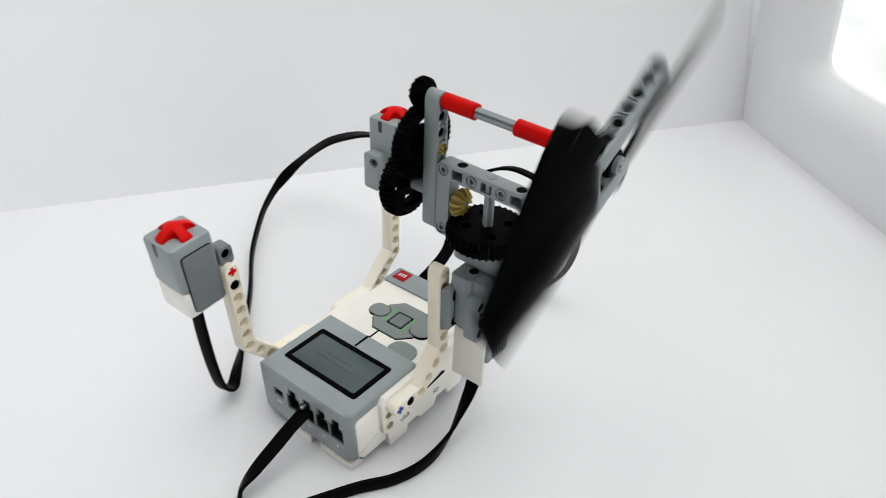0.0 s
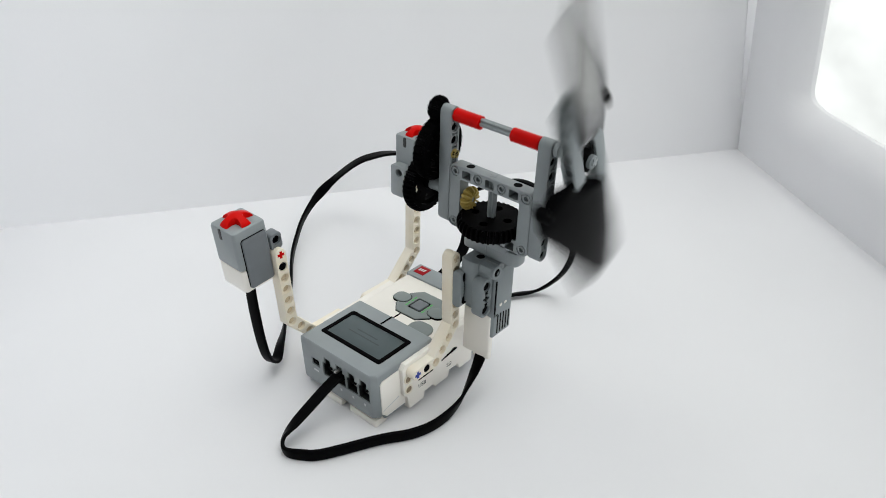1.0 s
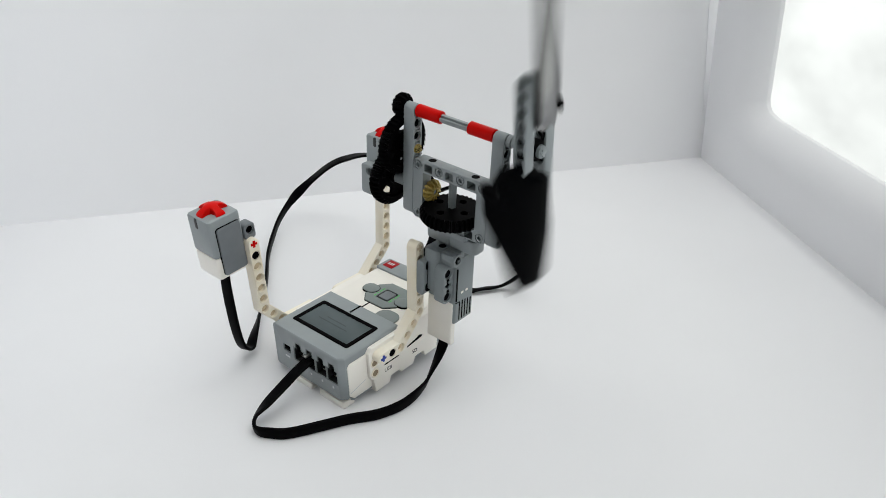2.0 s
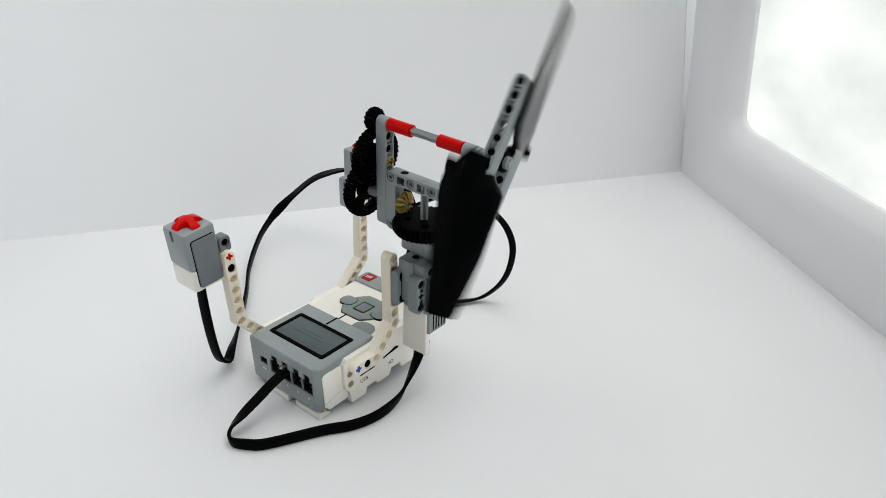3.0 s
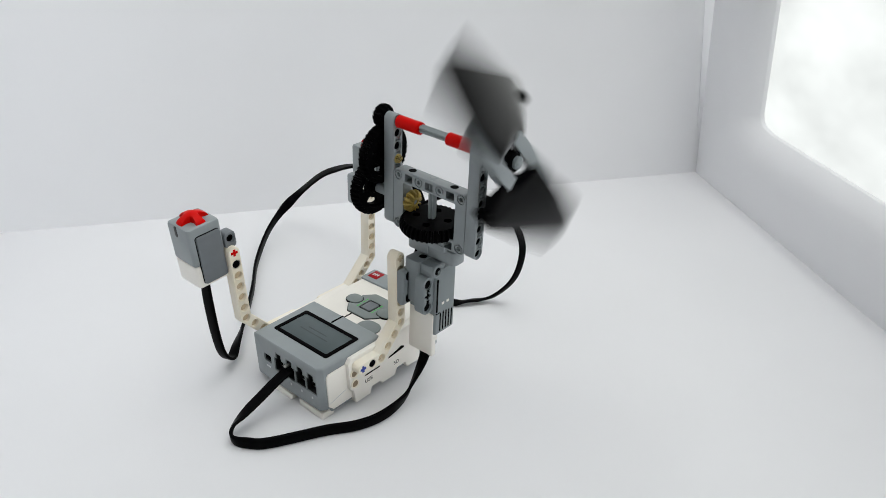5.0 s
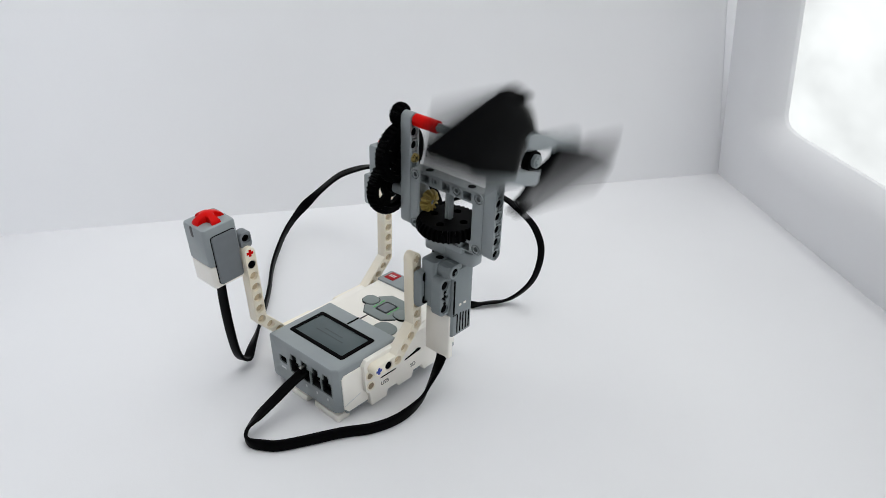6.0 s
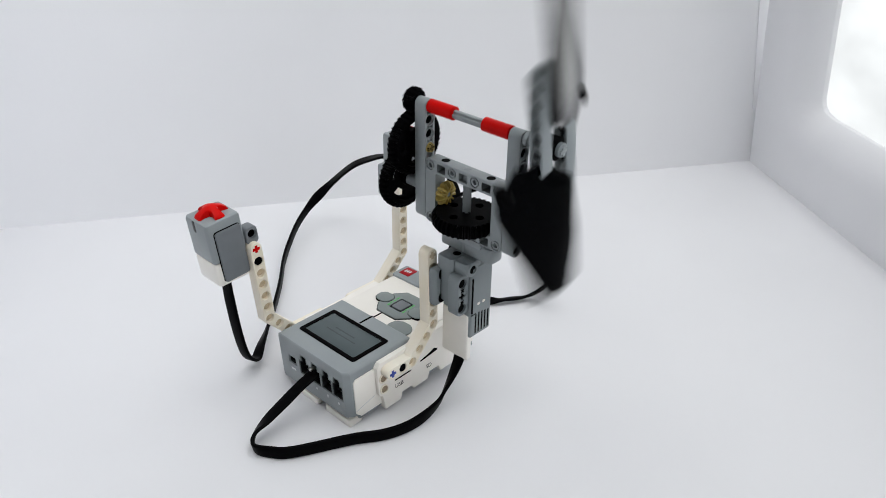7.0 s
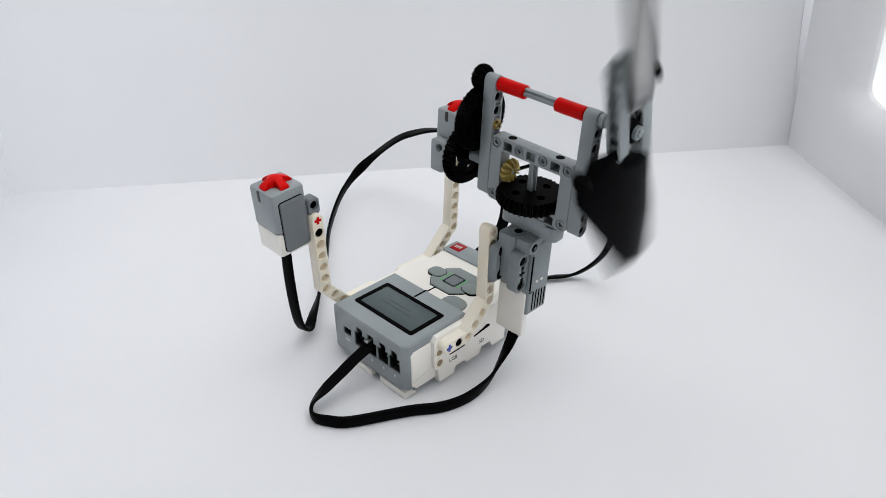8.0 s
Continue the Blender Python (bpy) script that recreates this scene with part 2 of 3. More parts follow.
def ribbon(points, width, thick):
    """A flat cable along x, y, z points, each followed by the direction of its width."""
    line = smooth_path(points)
    bm = bmesh.new()
    rows = []
    for i, q in enumerate(line):
        c = Vector(q[:3])
        d = (Vector(line[min(i + 1, len(line) - 1)][:3]) - Vector(line[max(i - 1, 0)][:3])).normalized()
        w = Vector(q[3:6])
        w = (w - d * w.dot(d)).normalized()
        t = d.cross(w)
        sec = rounded(-width / 2, width / 2, -thick / 2, thick / 2, thick * 0.45, 3)
        rows.append([bm.verts.new(c + w * a + t * b) for a, b in sec])
    for a, b in zip(rows, rows[1:]):
        for i in range(len(a)):
            bm.faces.new((a[i - 1], a[i], b[i], b[i - 1]))
    bm.faces.new(rows[0])
    bm.faces.new(rows[-1])
    return bm


def lettering(body, size, m, bm=None):
    """Flat raised letters, as a bmesh, in millimetres."""
    cu = bpy.data.curves.new("letters", "FONT")
    cu.body, cu.size, cu.extrude, cu.align_x, cu.align_y = body, size, 0.05, "CENTER", "CENTER"
    ob = bpy.data.objects.new("letters", cu)
    scene.collection.objects.link(ob)
    me = bpy.data.meshes.new_from_object(ob.evaluated_get(bpy.context.evaluated_depsgraph_get()))
    bm = bm or bmesh.new()
    bm.from_mesh(me)
    bm.transform(m)
    bpy.data.objects.remove(ob)
    bpy.data.curves.remove(cu)
    bpy.data.meshes.remove(me)
    return bm


# ---- the nook: table, back wall, side wall with its window ----
CORNER = Vector((0.026, 0.585))
BACK = (Vector((-0.391, -0.070)) - CORNER).normalized()
SIDE = Vector((-BACK.y, BACK.x))
SIDE = SIDE if SIDE.x > 0 else -SIDE


def wall_frame(direction, outward):
    """Pose whose x runs along a wall from the corner, y away from the room, z up."""
    return Matrix(((direction.x, outward.x, 0, CORNER.x), (direction.y, outward.y, 0, CORNER.y), (0, 0, 1, 0), (0, 0, 0, 1)))


def wall_piece(bm, m, x0, x1, y0, y1, z0, z1):
    vs = [bm.verts.new(m @ Vector((x, y, z)) * 1000) for x in (x0, x1) for y in (y0, y1) for z in (z0, z1)]
    for f in ((0, 1, 3, 2), (4, 6, 7, 5), (0, 4, 5, 1), (2, 3, 7, 6), (0, 2, 6, 4), (1, 5, 7, 3)):
        bm.faces.new([vs[i] for i in f])
    return bm


m_back = wall_frame(BACK, -SIDE)
m_back[0][2], m_back[1][2] = -0.239, 0.207  # the back board leans away
ACROSS = (SIDE + BACK * 0.146).normalized()  # the side wall closes in towards the front
m_side = wall_frame(ACROSS, Vector((-ACROSS.y, ACROSS.x)))
m_left = m_back @ Matrix.Translation((0.782, 0, 0)) @ Matrix(((0, 1, 0, 0), (-1, 0, 0, 0), (0, 0, 1, 0), (0, 0, 0, 1)))
bm = bmesh.new()
vs = [bm.verts.new((x * 1000, y * 1000, z)) for z in (-20, 0) for x, y in ((-1.6, -1.8), (1.6, -1.8), (1.6, 1.6), (-1.6, 1.6))]
for f in ((3, 2, 1, 0), (4, 5, 6, 7), (0, 1, 5, 4), (1, 2, 6, 5), (2, 3, 7, 6), (3, 0, 4, 7)):
    bm.faces.new([vs[i] for i in f])
tagged(part("floor", bm, PAPER), "smooth matt white table top under the robot", "table top", kind="structure")
tagged(part("wall_back", wall_piece(bmesh.new(), m_back, -0.02, 0.80, 0.0, 0.02, 0.0, 0.48), WALLP), "plain matt white back wall with faint grey shading", "wall", kind="structure")
tagged(part("wall_left", wall_piece(bmesh.new(), m_left, -0.02, 0.5, 0.0, 0.02, 0.0, 0.48), WALLP), "plain matt white side wall meeting the back wall", "wall", kind="structure")
# added out of view: keeps skylight off the near floor and the fronts
tagged(part("blocker_front", wall_piece(bmesh.new(), Matrix(), -1.6, 1.6, -0.71, -0.68, 0.0, 2.3), DIM), "unseen dark wall added before the table to cut skylight", "wall", kind="structure")
# painted strip that imitates daylight leaking through the corner joint
bm = wall_piece(bmesh.new(), m_back, 0.0002, 0.0011, -0.0009, 0.0004, 0.05, 0.48)
tagged(part("leak_strip", bm, WALLP), "thin white strip in place of light leaking where the walls meet", "wall edge", kind="structure")
# second unseen wall, added to darken the left side
tagged(part("blocker_left", wall_piece(bmesh.new(), Matrix(), -1.35, -1.32, -0.68, 1.4, 0.0, 1.9), DIM), "unseen dark wall added at the far left to cut skylight", "wall", kind="structure")
# the side wall, with a splayed window opening cut through it
WINDOW = [(0.620, 0.079), (0.620, 0.31), (0.030, 0.31), (0.0685, 0.092), (0.072, 0.086), (0.079, 0.0815), (0.095, 0.079)]
opening = [(x * 1000, z * 1000) for x, z in WINDOW]
to_side = Matrix.Scale(1000, 4) @ m_side @ Matrix.Scale(0.001, 4) @ ALONG_Y
outer = [(x, z) for x, z in ((700, 0), (700, 480), (-95, 480), (0, 0))]
tagged(part("wall_right", solid([(0, outer), (24, outer)], [[(d, inset(opening, -w)) for d, w in ((0, 34), (0.5, 29), (2, 23), (5, 16), (10, 8), (16, 3), (19, 0.5), (20, 0), (24, 0))]], to_side), WALLP), "matt white wall with a large bright window opening", "wall", kind="structure")
GLOW = bpy.data.materials.new("bright sky")
GLOW.use_nodes = True
GLOW.node_tree.nodes["Principled BSDF"].inputs["Emission Color"].default_value = (0.985, 0.995, 1.0, 1)
cloud = GLOW.node_tree.nodes.new("ShaderNodeTexNoise")
cloud.inputs["Scale"].default_value, cloud.inputs["Detail"].default_value = 5.0, 3.0
uneven = GLOW.node_tree.nodes.new("ShaderNodeMapRange")
uneven.inputs["From Min"].default_value, uneven.inputs["From Max"].default_value = 0.3, 0.7
uneven.inputs["To Min"].default_value, uneven.inputs["To Max"].default_value = 0.56, 0.76
GLOW.node_tree.links.new(cloud.outputs["Fac"], uneven.inputs["Value"])
GLOW.node_tree.links.new(uneven.outputs["Result"], GLOW.node_tree.nodes["Principled BSDF"].inputs["Emission Strength"])
GLOW.node_tree.nodes["Principled BSDF"].inputs["Base Color"].default_value = (0.05, 0.05, 0.05, 1)
tagged(part("backdrop", wall_piece(bmesh.new(), m_side, -0.1, 0.9, 0.12, 0.125, -0.02, 0.40), GLOW), "bright overcast daylight outside the window", "sky", kind="structure")

# ---- the robot ----
robot = tagged(new("fan_robot"), "grey, white and black toy brick robot with a spinning fan", "toy robot")

# control brick
brick = part("control_brick", block(-32, 32, 51, 109, 4, 37, 2.5, 1.2), WHITE, robot, "white and grey programmable control brick")
PORTS = (-8.0, 2.8, 13.6, 24.0)
face = rounded(-33.3, 33.3, 5.6, 38.3, 2.0, 6)


def stepped(x, w, z0, z1, d=0.0):
    """The outline of a socket: wide below, narrow where its latch sits."""
    return [(x - w + d, z0 + d), (x + w - d, z0 + d), (x + w - d, z1 - 4.2 - d), (x + 2.7 - d, z1 - 4.2 - d), (x + 2.7 - d, z1 - d), (x - 2.7 + d, z1 - d), (x - 2.7 + d, z1 - 4.2 - d), (x - w + d, z1 - 4.2 - d)]


cuts = [stepped(x, 4.8, 17.6, 31.8) for x in PORTS] + [rounded(-24, -16.5, 20.5, 26, 0.4, 1)]
nose = [(d, rounded(-33.3 + c, r, 5.6 + c, 38.3 - c, 2.0, 6)) for d, c, r in ((0, 1.1, 29.6), (0.2, 0.5, 30.2), (0.7, 0.0, 30.8), (3.2, 0.0, 33.0), (3.6, 0.0, 33.3))]
bm = solid(nose + [(50.4, face), (51, inset(face, 0.5))], [[(0, c), (9, c)] for c in cuts], ALONG_Y)
part("screen_housing", bm, GREY, brick, "grey plastic housing round the screen and ports")
for x in PORTS:
    bm = prism(stepped(x, 4.8, 17.6, 31.8, 0.08), 0.5, 8.9, ALONG_Y, 0.02, [[(0.5, stepped(x, 4.8, 17.6, 31.8, 0.75)), (8, stepped(x, 4.8, 17.6, 31.8, 0.75))]])
    part("port", bm, SOCKET, brick, "dark stepped socket")
    part("port_rim", solid([(-0.15, stepped(x, 4.8, 17.6, 31.8, -0.35)), (0.4, stepped(x, 4.8, 17.6, 31.8, -0.45))], [[(-0.15, stepped(x, 4.8, 17.6, 31.8, 0.05)), (0.4, stepped(x, 4.8, 17.6, 31.8, 0.05))]], ALONG_Y), MIDGREY, brick)
    part("socket_step", block(x - 3.4, x + 0.2, 2.6, 7.6, 21.4, 24.4, 0.3, 0.1), BLACK, brick)
    part("contacts", block(x - 2.6, x + 2.6, 3.5, 7.8, 19.6, 21.2, 0.2, 0.1), STEEL, brick)
    part("latch", block(x - 1.4, x + 1.4, 2.2, 7.8, 28.2, 29.4, 0.2, 0.1), MIDGREY, brick)
    part("port_label", block(x - 0.7, x + 0.7, -0.12, 0.1, 12.9, 14.6, 0.1, 0.05, axis="y"), PALE, brick)
part("usb_port", prism(rounded(-23.9, -16.6, 20.6, 25.9, 0.3, 1), 1.0, 5, ALONG_Y, 0.05, [[(1.0, rounded(-22.6, -18, 22.8, 24.6, 0.3, 1)), (4, rounded(-22.6, -18, 22.8, 24.6, 0.3, 1))]]), BLACK, brick)
part("port_label", block(-22.5, -18, -0.12, 0.1, 16.2, 17.6, 0.1, 0.05, axis="y"), PALE, brick)
frame_hole = rounded(-23.5, 23.5, 14.2, 36.8, 1.0)
bezel = rounded(-26.6, 26.6, 11.3, 39.7, 1.8)
part("screen_bezel", solid([(38.0, bezel), (38.5, bezel), (38.75, inset(bezel, 0.3))], [[(38.0, frame_hole), (38.75, frame_hole)]]), BLACK, brick, "black screen surround")
part("screen", block(-23.4, 23.4, 14.3, 36.7, 38.0, 38.42, 0.9, 0.1), LCD, brick, "dark grey-green display")
for x0, x1, y in ((-9.5, 8.5, 27.2), (-14.0, 13.0, 23.6)):
    part("display_text", block(x0, x1, y, y + 0.9, 38.38, 38.45, 0.3, 0.02), FAINT, brick, "faint dark bar of display text")
part("trim_line", block(-2.6, -1.2, 40.5, 50.9, 38.2, 38.5, 0.2, 0.05), BLACK, brick)
bm = block(-32.6, 32.6, 95.5, 110.2, 30, 38.6, 1.2, 0.6)
part("end_cap", bm, GREY, brick, "grey end cap")
bm = block(-29.3, -20.2, 99.4, 108.4, 38.3, 38.95, 0.2, 0.1)
part("badge", bm, BADGE, brick, "small red square badge")
for i in range(3):
    part("badge_mark", block(-27.6 + 2.0 * i, -26.3 + 2.0 * i, 102.5 + 0.2 * i, 105.4 + 0.2 * i, 38.9, 39.05, 0.3, 0.05), PALE, brick)
# keypad
octagon = [(-6.5, 59), (10.5, 59), (17, 65.5), (17, 79), (10, 86), (-6, 86), (-12.5, 79), (-12.5, 65.5)]
part("keypad_seat", prism([(2.2 + (x - 2.2) * 1.035, 72.5 + (y - 72.5) * 1.035) for x, y in octagon], 36.6, 37.25, None, 0.1), BLACK, brick)
ring_hole = rounded(-3.4, 8.0, 66.0, 78.0, 1.2)
part("keypad", prism(octagon, 36.9, 38.0, None, 0.35, [[(36.9, ring_hole), (38.0, ring_hole)]]), MIDGREY, brick, "grey octagonal keypad")
part("centre_button", block(-2.2, 6.8, 67.2, 76.8, 36.8, 38.3, 1.0, 0.4), DARK, brick, "dark grey square button")
for x0, x1, side in ((-19.5, -7.0, -1), (11.4, 23.9, 1)):
    part("button_seat", prism(rounded(x0 - 0.35, x1 + 0.35, 66.55, 77.45, 5.0, 6), 36.9, 38.1, None, 0.1), BLACK, brick)
    part("arrow_button", prism(rounded(x0, x1, 66.9, 77.1, 4.8, 6), 36.9, 38.7, None, 0.5), MIDGREY, brick, "grey rounded button")
for x0 in (-6.0, 8.2):
    for y0, y1, d in ((66.2, 69.0, 0.5), (69.6, 71.3, 0.0), (72.4, 74.6, 0.3), (75.2, 77.8, 0.0)):
        part("button_light", block(x0 + d, x0 + d + 1.2, y0, y1, 37.2, 38.12, 0.5, 0.2), GREEN, brick, "small green status light")
part("keypad_line", block(-2.4, -1.4, 51.5, 58.6, 36.9, 37.25, 0.3, 0.05), BLACK, brick)
part("back_button", prism(rounded(11.5, 29, 46, 60.5, 7, 6), 36.8, 38.0, None, 0.4), MIDGREY, brick, "grey rounded button")
# sides of the brick
for s in (1, -1):
    flip = Matrix.Diagonal((s, 1, 1, 1))
    bm = prism([(4.6, 8.4), (8.0, 5.0), (50.5, 5.0), (50.5, 32.4), (6.4, 32.4), (4.6, 30.6)], 32.6, 34.0, ALONG_X, 0.3)
    bm.transform(flip)
    part("side_panel", bm, WHITE, brick)
    mount = [(20.3, 14.5), (21.3, 12.6), (23.0, 11.8), (24.5, 1.2), (37, 1.2), (38.5, 6), (46.5, 6), (48, 3.2), (60, 3.2), (62, 8), (70, 8), (72, 3.2), (84, 3.2), (86, 33), (83, 36), (23, 36), (20.3, 33)]
    bm = prism(mount, 30.5, 36.8, ALONG_X, 0.5)
    bm.transform(flip)
    part("side_mount", bm, WHITE, brick)
    for z in (16.9, 24.8):
        bm = lathe([(3.3, 36.6), (3.3, 37.3), (3.1, 37.5), (2.5, 37.5), (2.4, 36.9)], Matrix.Translation((0, 24.3, z)) @ ALONG_X)
        bm.transform(flip)
        part("side_hole", bm, CREAM, brick)
        # brown disc carries the hole's inner shade as colour
        bm = lathe([(2.45, 36.7), (2.45, 36.98)], Matrix.Translation((0, 24.3, z)) @ ALONG_X)
        bm.transform(flip)
        part("side_hole_shade", bm, SHADOWED, brick)
part("side_seam", prism([(5, 10.2), (18.6, 13.6), (18.6, 14.0), (5, 10.6)], 33.8, 34.1, ALONG_X, 0.02), PALE, brick)
TXT = Matrix(((0, 0, 1, 0), (1, 0, 0, 0), (0, 1, 0, 0), (0, 0, 0, 1)))
part("side_lettering", lettering("USB", 4.0, Matrix.Translation((36.85, 36.2, 13.2)) @ TXT), INK, brick, "grey printed letters USB")
part("side_lettering", lettering("SD", 4.0, Matrix.Translation((36.85, 61.5, 13.0)) @ TXT), INK, brick, "grey printed letters SD")
part("card_slot", prism([(54.5, 19.6), (69, 21.0), (69.5, 22.2), (66.5, 23.6), (62.5, 22.2), (54.5, 20.6)], 36.6, 36.95, ALONG_X, 0.05), BLACK, brick, "black memory card slot")
part("usb_slot", prism(rounded(33, 46.5, 17.6, 18.5, 0.3, 1), 36.6, 36.95, ALONG_X, 0.05), BLACK, brick)
part("base_plate", block(-33.0, 33.0, 7, 107, 2.6, 5.0, 1.5, 0.6), GREY, brick, "grey underside plate")
# the brick stands slightly askew on its feet
MIDDLE = Matrix.Translation((-0.0008, 0.0315, 0.0332))
brick.matrix_basis = Matrix.Translation((0.0014, -0.0016, 0.0006)) @ MIDDLE @ pose(0, 0, 0, 1.6, -2.5, -1.05) @ MIDDLE.inverted()
for x0, x1, y, z in ((-12.5, 4.0, -1.2, 4.3), (10.5, 33.5, -0.6, 5.0), (-32, -12, 94, 6.0), (14, 34, 94, 7.0)):
    part("foot", block(x0, x1, y, y + 10, 0, z, 1.0, 0.6), WHITE, brick, "white plastic foot")

# white bent arms that stand on the brick's sides


def bent_arm(name, x, path, label, pins=()):
    """A thick bent beam, drawn along its y, z middle line, with a row of holes."""
    spots = []
    for a, b in zip(path, path[1:]):
        a, b = Vector(a), Vector(b)
        n = round((b - a).length / 8)
        spots += [a + (b - a) * (k / n) for k in range(n)]
    spots.append(Vector(path[-1]))
    holes = []
    for i, p in enumerate(spots):
        if i in (0, len(spots) - 1):
            holes.append(axle_hole(p.x, p.y, x - 3.9, x + 3.9))
        else:
            for z0, z1 in ((x - 3.9, x - 1.4), (x + 1.4, x + 3.9)):
                flip = z0 < x
                cup = [(z0, circle(p.x, p.y, 3.0 if flip else 2.4)), (z1, circle(p.x, p.y, 2.4 if flip else 3.0))]
                holes.append(cup)
    arm = part(name, prism(stadium(path), x - 3.9, x + 3.9, ALONG_X, 0.45, holes), CREAM, robot, label)
    for i, mat, kind in pins:
        p = spots[i]
        if kind == "axle":
            bm = prism(cross(p.x, p.y, 2.3, 0.85), x - 3.6, x + 4.1, ALONG_X, 0.1)
            part("axle_pin", bm, mat, arm)
        elif kind == "core":
            # tan disc on the cup's floor, in place of the hollow's shade
            bm = lathe([(2.3, x + 1.3), (2.35, x + 2.0), (1.9, x + 2.3)], Matrix.Translation((0, p.x, p.y)) @ ALONG_X, 16)
            part("hole_shade", bm, mat, arm)
        else:
            bm = lathe([(2.3, x + 1.3), (2.45, x + 3.6), (2.1, x + 3.95)], Matrix.Translation((0, p.x, p.y)) @ ALONG_X)
            part("pin", bm, mat, arm)
    return arm


carrier = bent_arm("bent_arm", 40.7, [(24.5, 32.8), (40.7, 32.8), (58.9, 51.0), (58.9, 97.6)], "yellowed white bent arm carrying the motor", [(0, BLUE, "axle"), (1, BLACK, "pin"), (11, HOLE_TAN, "axle")] + [(k, HOLE_TAN, "core") for k in range(2, 11)])
carrier.matrix_basis = Matrix.Translation((0.0407, 0, 0.0328)) @ pose(0, 0, 0, 0, -1.7, 0) @ Matrix.Translation((-0.0407, 0, -0.0336))
bent_arm("bent_arm", -40.2, [(40, 25.5), (16.5, 25.5), (-2.4, 46.0), (-6.2, 95.8)], "yellowed white bent arm carrying a touch sensor", [(12, RED, "axle"), (11, BLACK, "pin")] + [(k, HOLE_TAN, "core") for k in range(1, 11)])
bent_arm("bent_arm", -40.7, [(66, 26), (91, 26), (112.3, 47.0), (112.5, 97)], "yellowed white bent arm carrying a touch sensor", [(k, HOLE_TAN, "core") for k in range(4, 12)])


# touch sensors
def touch_sensor(x, y, z, label):
    """Grey over white box with a red cross button on top and a dark side plate."""
    x0, x1, y0, y1, z0, zm, z1 = x - 22.8, x, y, y + 22.5, z, z + 15, z + 41
    body = part("touch_sensor", block(x0, x1, y0, y1, zm, z1, 2.4, 1.8), GREY, robot, label)
    part("sensor_base", block(x0 + 0.3, x1 - 0.1, y0 + 0.3, y1 - 0.3, z0, zm + 0.2, 2.2, 1.2), WHITE, body, "white lower shell")
    part("side_plate_rim", prism(rounded(y0 + 3.5, y1 - 2.0, z0 + 2.3, z1 - 5.4, 2.0), x1 - 0.6, x1 + 0.25, ALONG_X, 0.2), BLACK, body)
    part("side_plate", prism(rounded(y0 + 4.0, y1 - 2.2, z0 + 2.4, z1 - 6.0, 1.6), x1 - 0.5, x1 + 1.4, ALONG_X, 0.5), DARK, body, "dark grey cover plate")
    part("groove", block(x0 + 8.2, x0 + 11.2, y0 - 0.06, y0 + 0.6, z1 - 8.0, z1 - 0.8, 1.2, 0.1, axis="y"), SOCKET, body)
    cx, cy = (x0 + x1) / 2, (y0 + y1) / 2
    arms = []
    for k in range(4):
        a = math.pi / 2 * k
        c, s = math.cos(a), math.sin(a)
        for r, t in ((3.1, -3.1), (5.6, -2.5), (9.8, -3.4), (10.2, -1.5), (10.2, 1.5), (9.8, 3.4), (5.6, 2.5)):
            arms.append((cx + 0.93 * (r * c - t * s), cy + 0.93 * (r * s + t * c)))
    bm = bmesh.new()
    rings = [[bm.verts.new((px, py, z1 - 0.3)) for px, py in arms]]
    for f in (1.0, 0.93, 0.8, 0.6, 0.4, 0.2):
        ring = []
        for px, py in arms:
            dx, dy = (px - cx) * f, (py - cy) * f
            high = 0.7 + 4.6 * (1 - (math.hypot(dx, dy) / 10.4) ** 1.7)
            ring.append(bm.verts.new((cx + dx, cy + dy, z1 + high - (1.0 if f == 1 else 0.25 if f > 0.9 else 0.0))))
        rings.append(ring)
    for lower, upper in zip(rings, rings[1:]):
        for i in range(len(arms)):
            bm.faces.new((lower[i - 1], lower[i], upper[i], upper[i - 1]))
    bm.faces.new(rings[-1])
    part("cross_button", bm, RED, body, "red cross-shaped push button")
    return body


lean = Matrix.Translation((0, -0.009, 0.096)) @ Matrix.Rotation(radians(5.5), 4, "X") @ Matrix.Translation((0, 0.009, -0.096))
near_sensor = touch_sensor(-41.2, -31.0, 79.0, "grey and white touch sensor with red cross button")
part("sensor_mount", prism(rounded(-9.0, -1.0, 97.5, 108.5, 2.4), -47, -39.8, ALONG_X, 0.6, [pin_hole(-4.8, 104, -47, -39.8)]), DARK, near_sensor)
part("mount_pin", lathe([(2.4, -44), (2.4, -41.2), (1.6, -41.2), (1.5, -43)], Matrix.Translation((0, -4.8, 104)) @ ALONG_X), BLACK, near_sensor)
near_sensor.matrix_basis = lean
far_sensor = touch_sensor(-42.2, 119.5, 86.5, "grey and white touch sensor with red cross button")
bm = prism(rounded(-62.5, -50.5, 84, 107.5, 2.2), 112.5, 120.5, ALONG_Y, 0.7, [pin_hole(-54.5, 102.5, 112.5, 120.5)])
part("sensor_mount", bm, GREY, far_sensor)

# motor
motor = part("motor", block(44.5, 67.0, 66, 84.5, 47, 94.5, 1.6, 1.0), MOTOR, robot, "upright grey and white motor with cooling slits")
part("motor_base", block(45.0, 65.4, 65.3, 69.6, 30.2, 62.2, 1.2, 0.8), WHITE, motor, "white lower motor shell")
bm = block(56.0, 66.4, 61.6, 75, 90.2, 98.6, 2.2, 1.0)
bm = block(45.5, 57.4, 59.3, 75, 70, 99.3, 2.2, 1.0, bm=bm)
part("motor_neck", bm, MOTOR, motor, "grey neck block")
collar = solid([(57.5, circle(66, 94.6, 4.6, 24)), (66.9, circle(66, 94.6, 4.6, 24)), (67.5, circle(66, 94.6, 4.1, 24))], [[(62, circle(66, 94.6, 2.7)), (67.5, circle(66, 94.6, 2.7))]], ALONG_X)
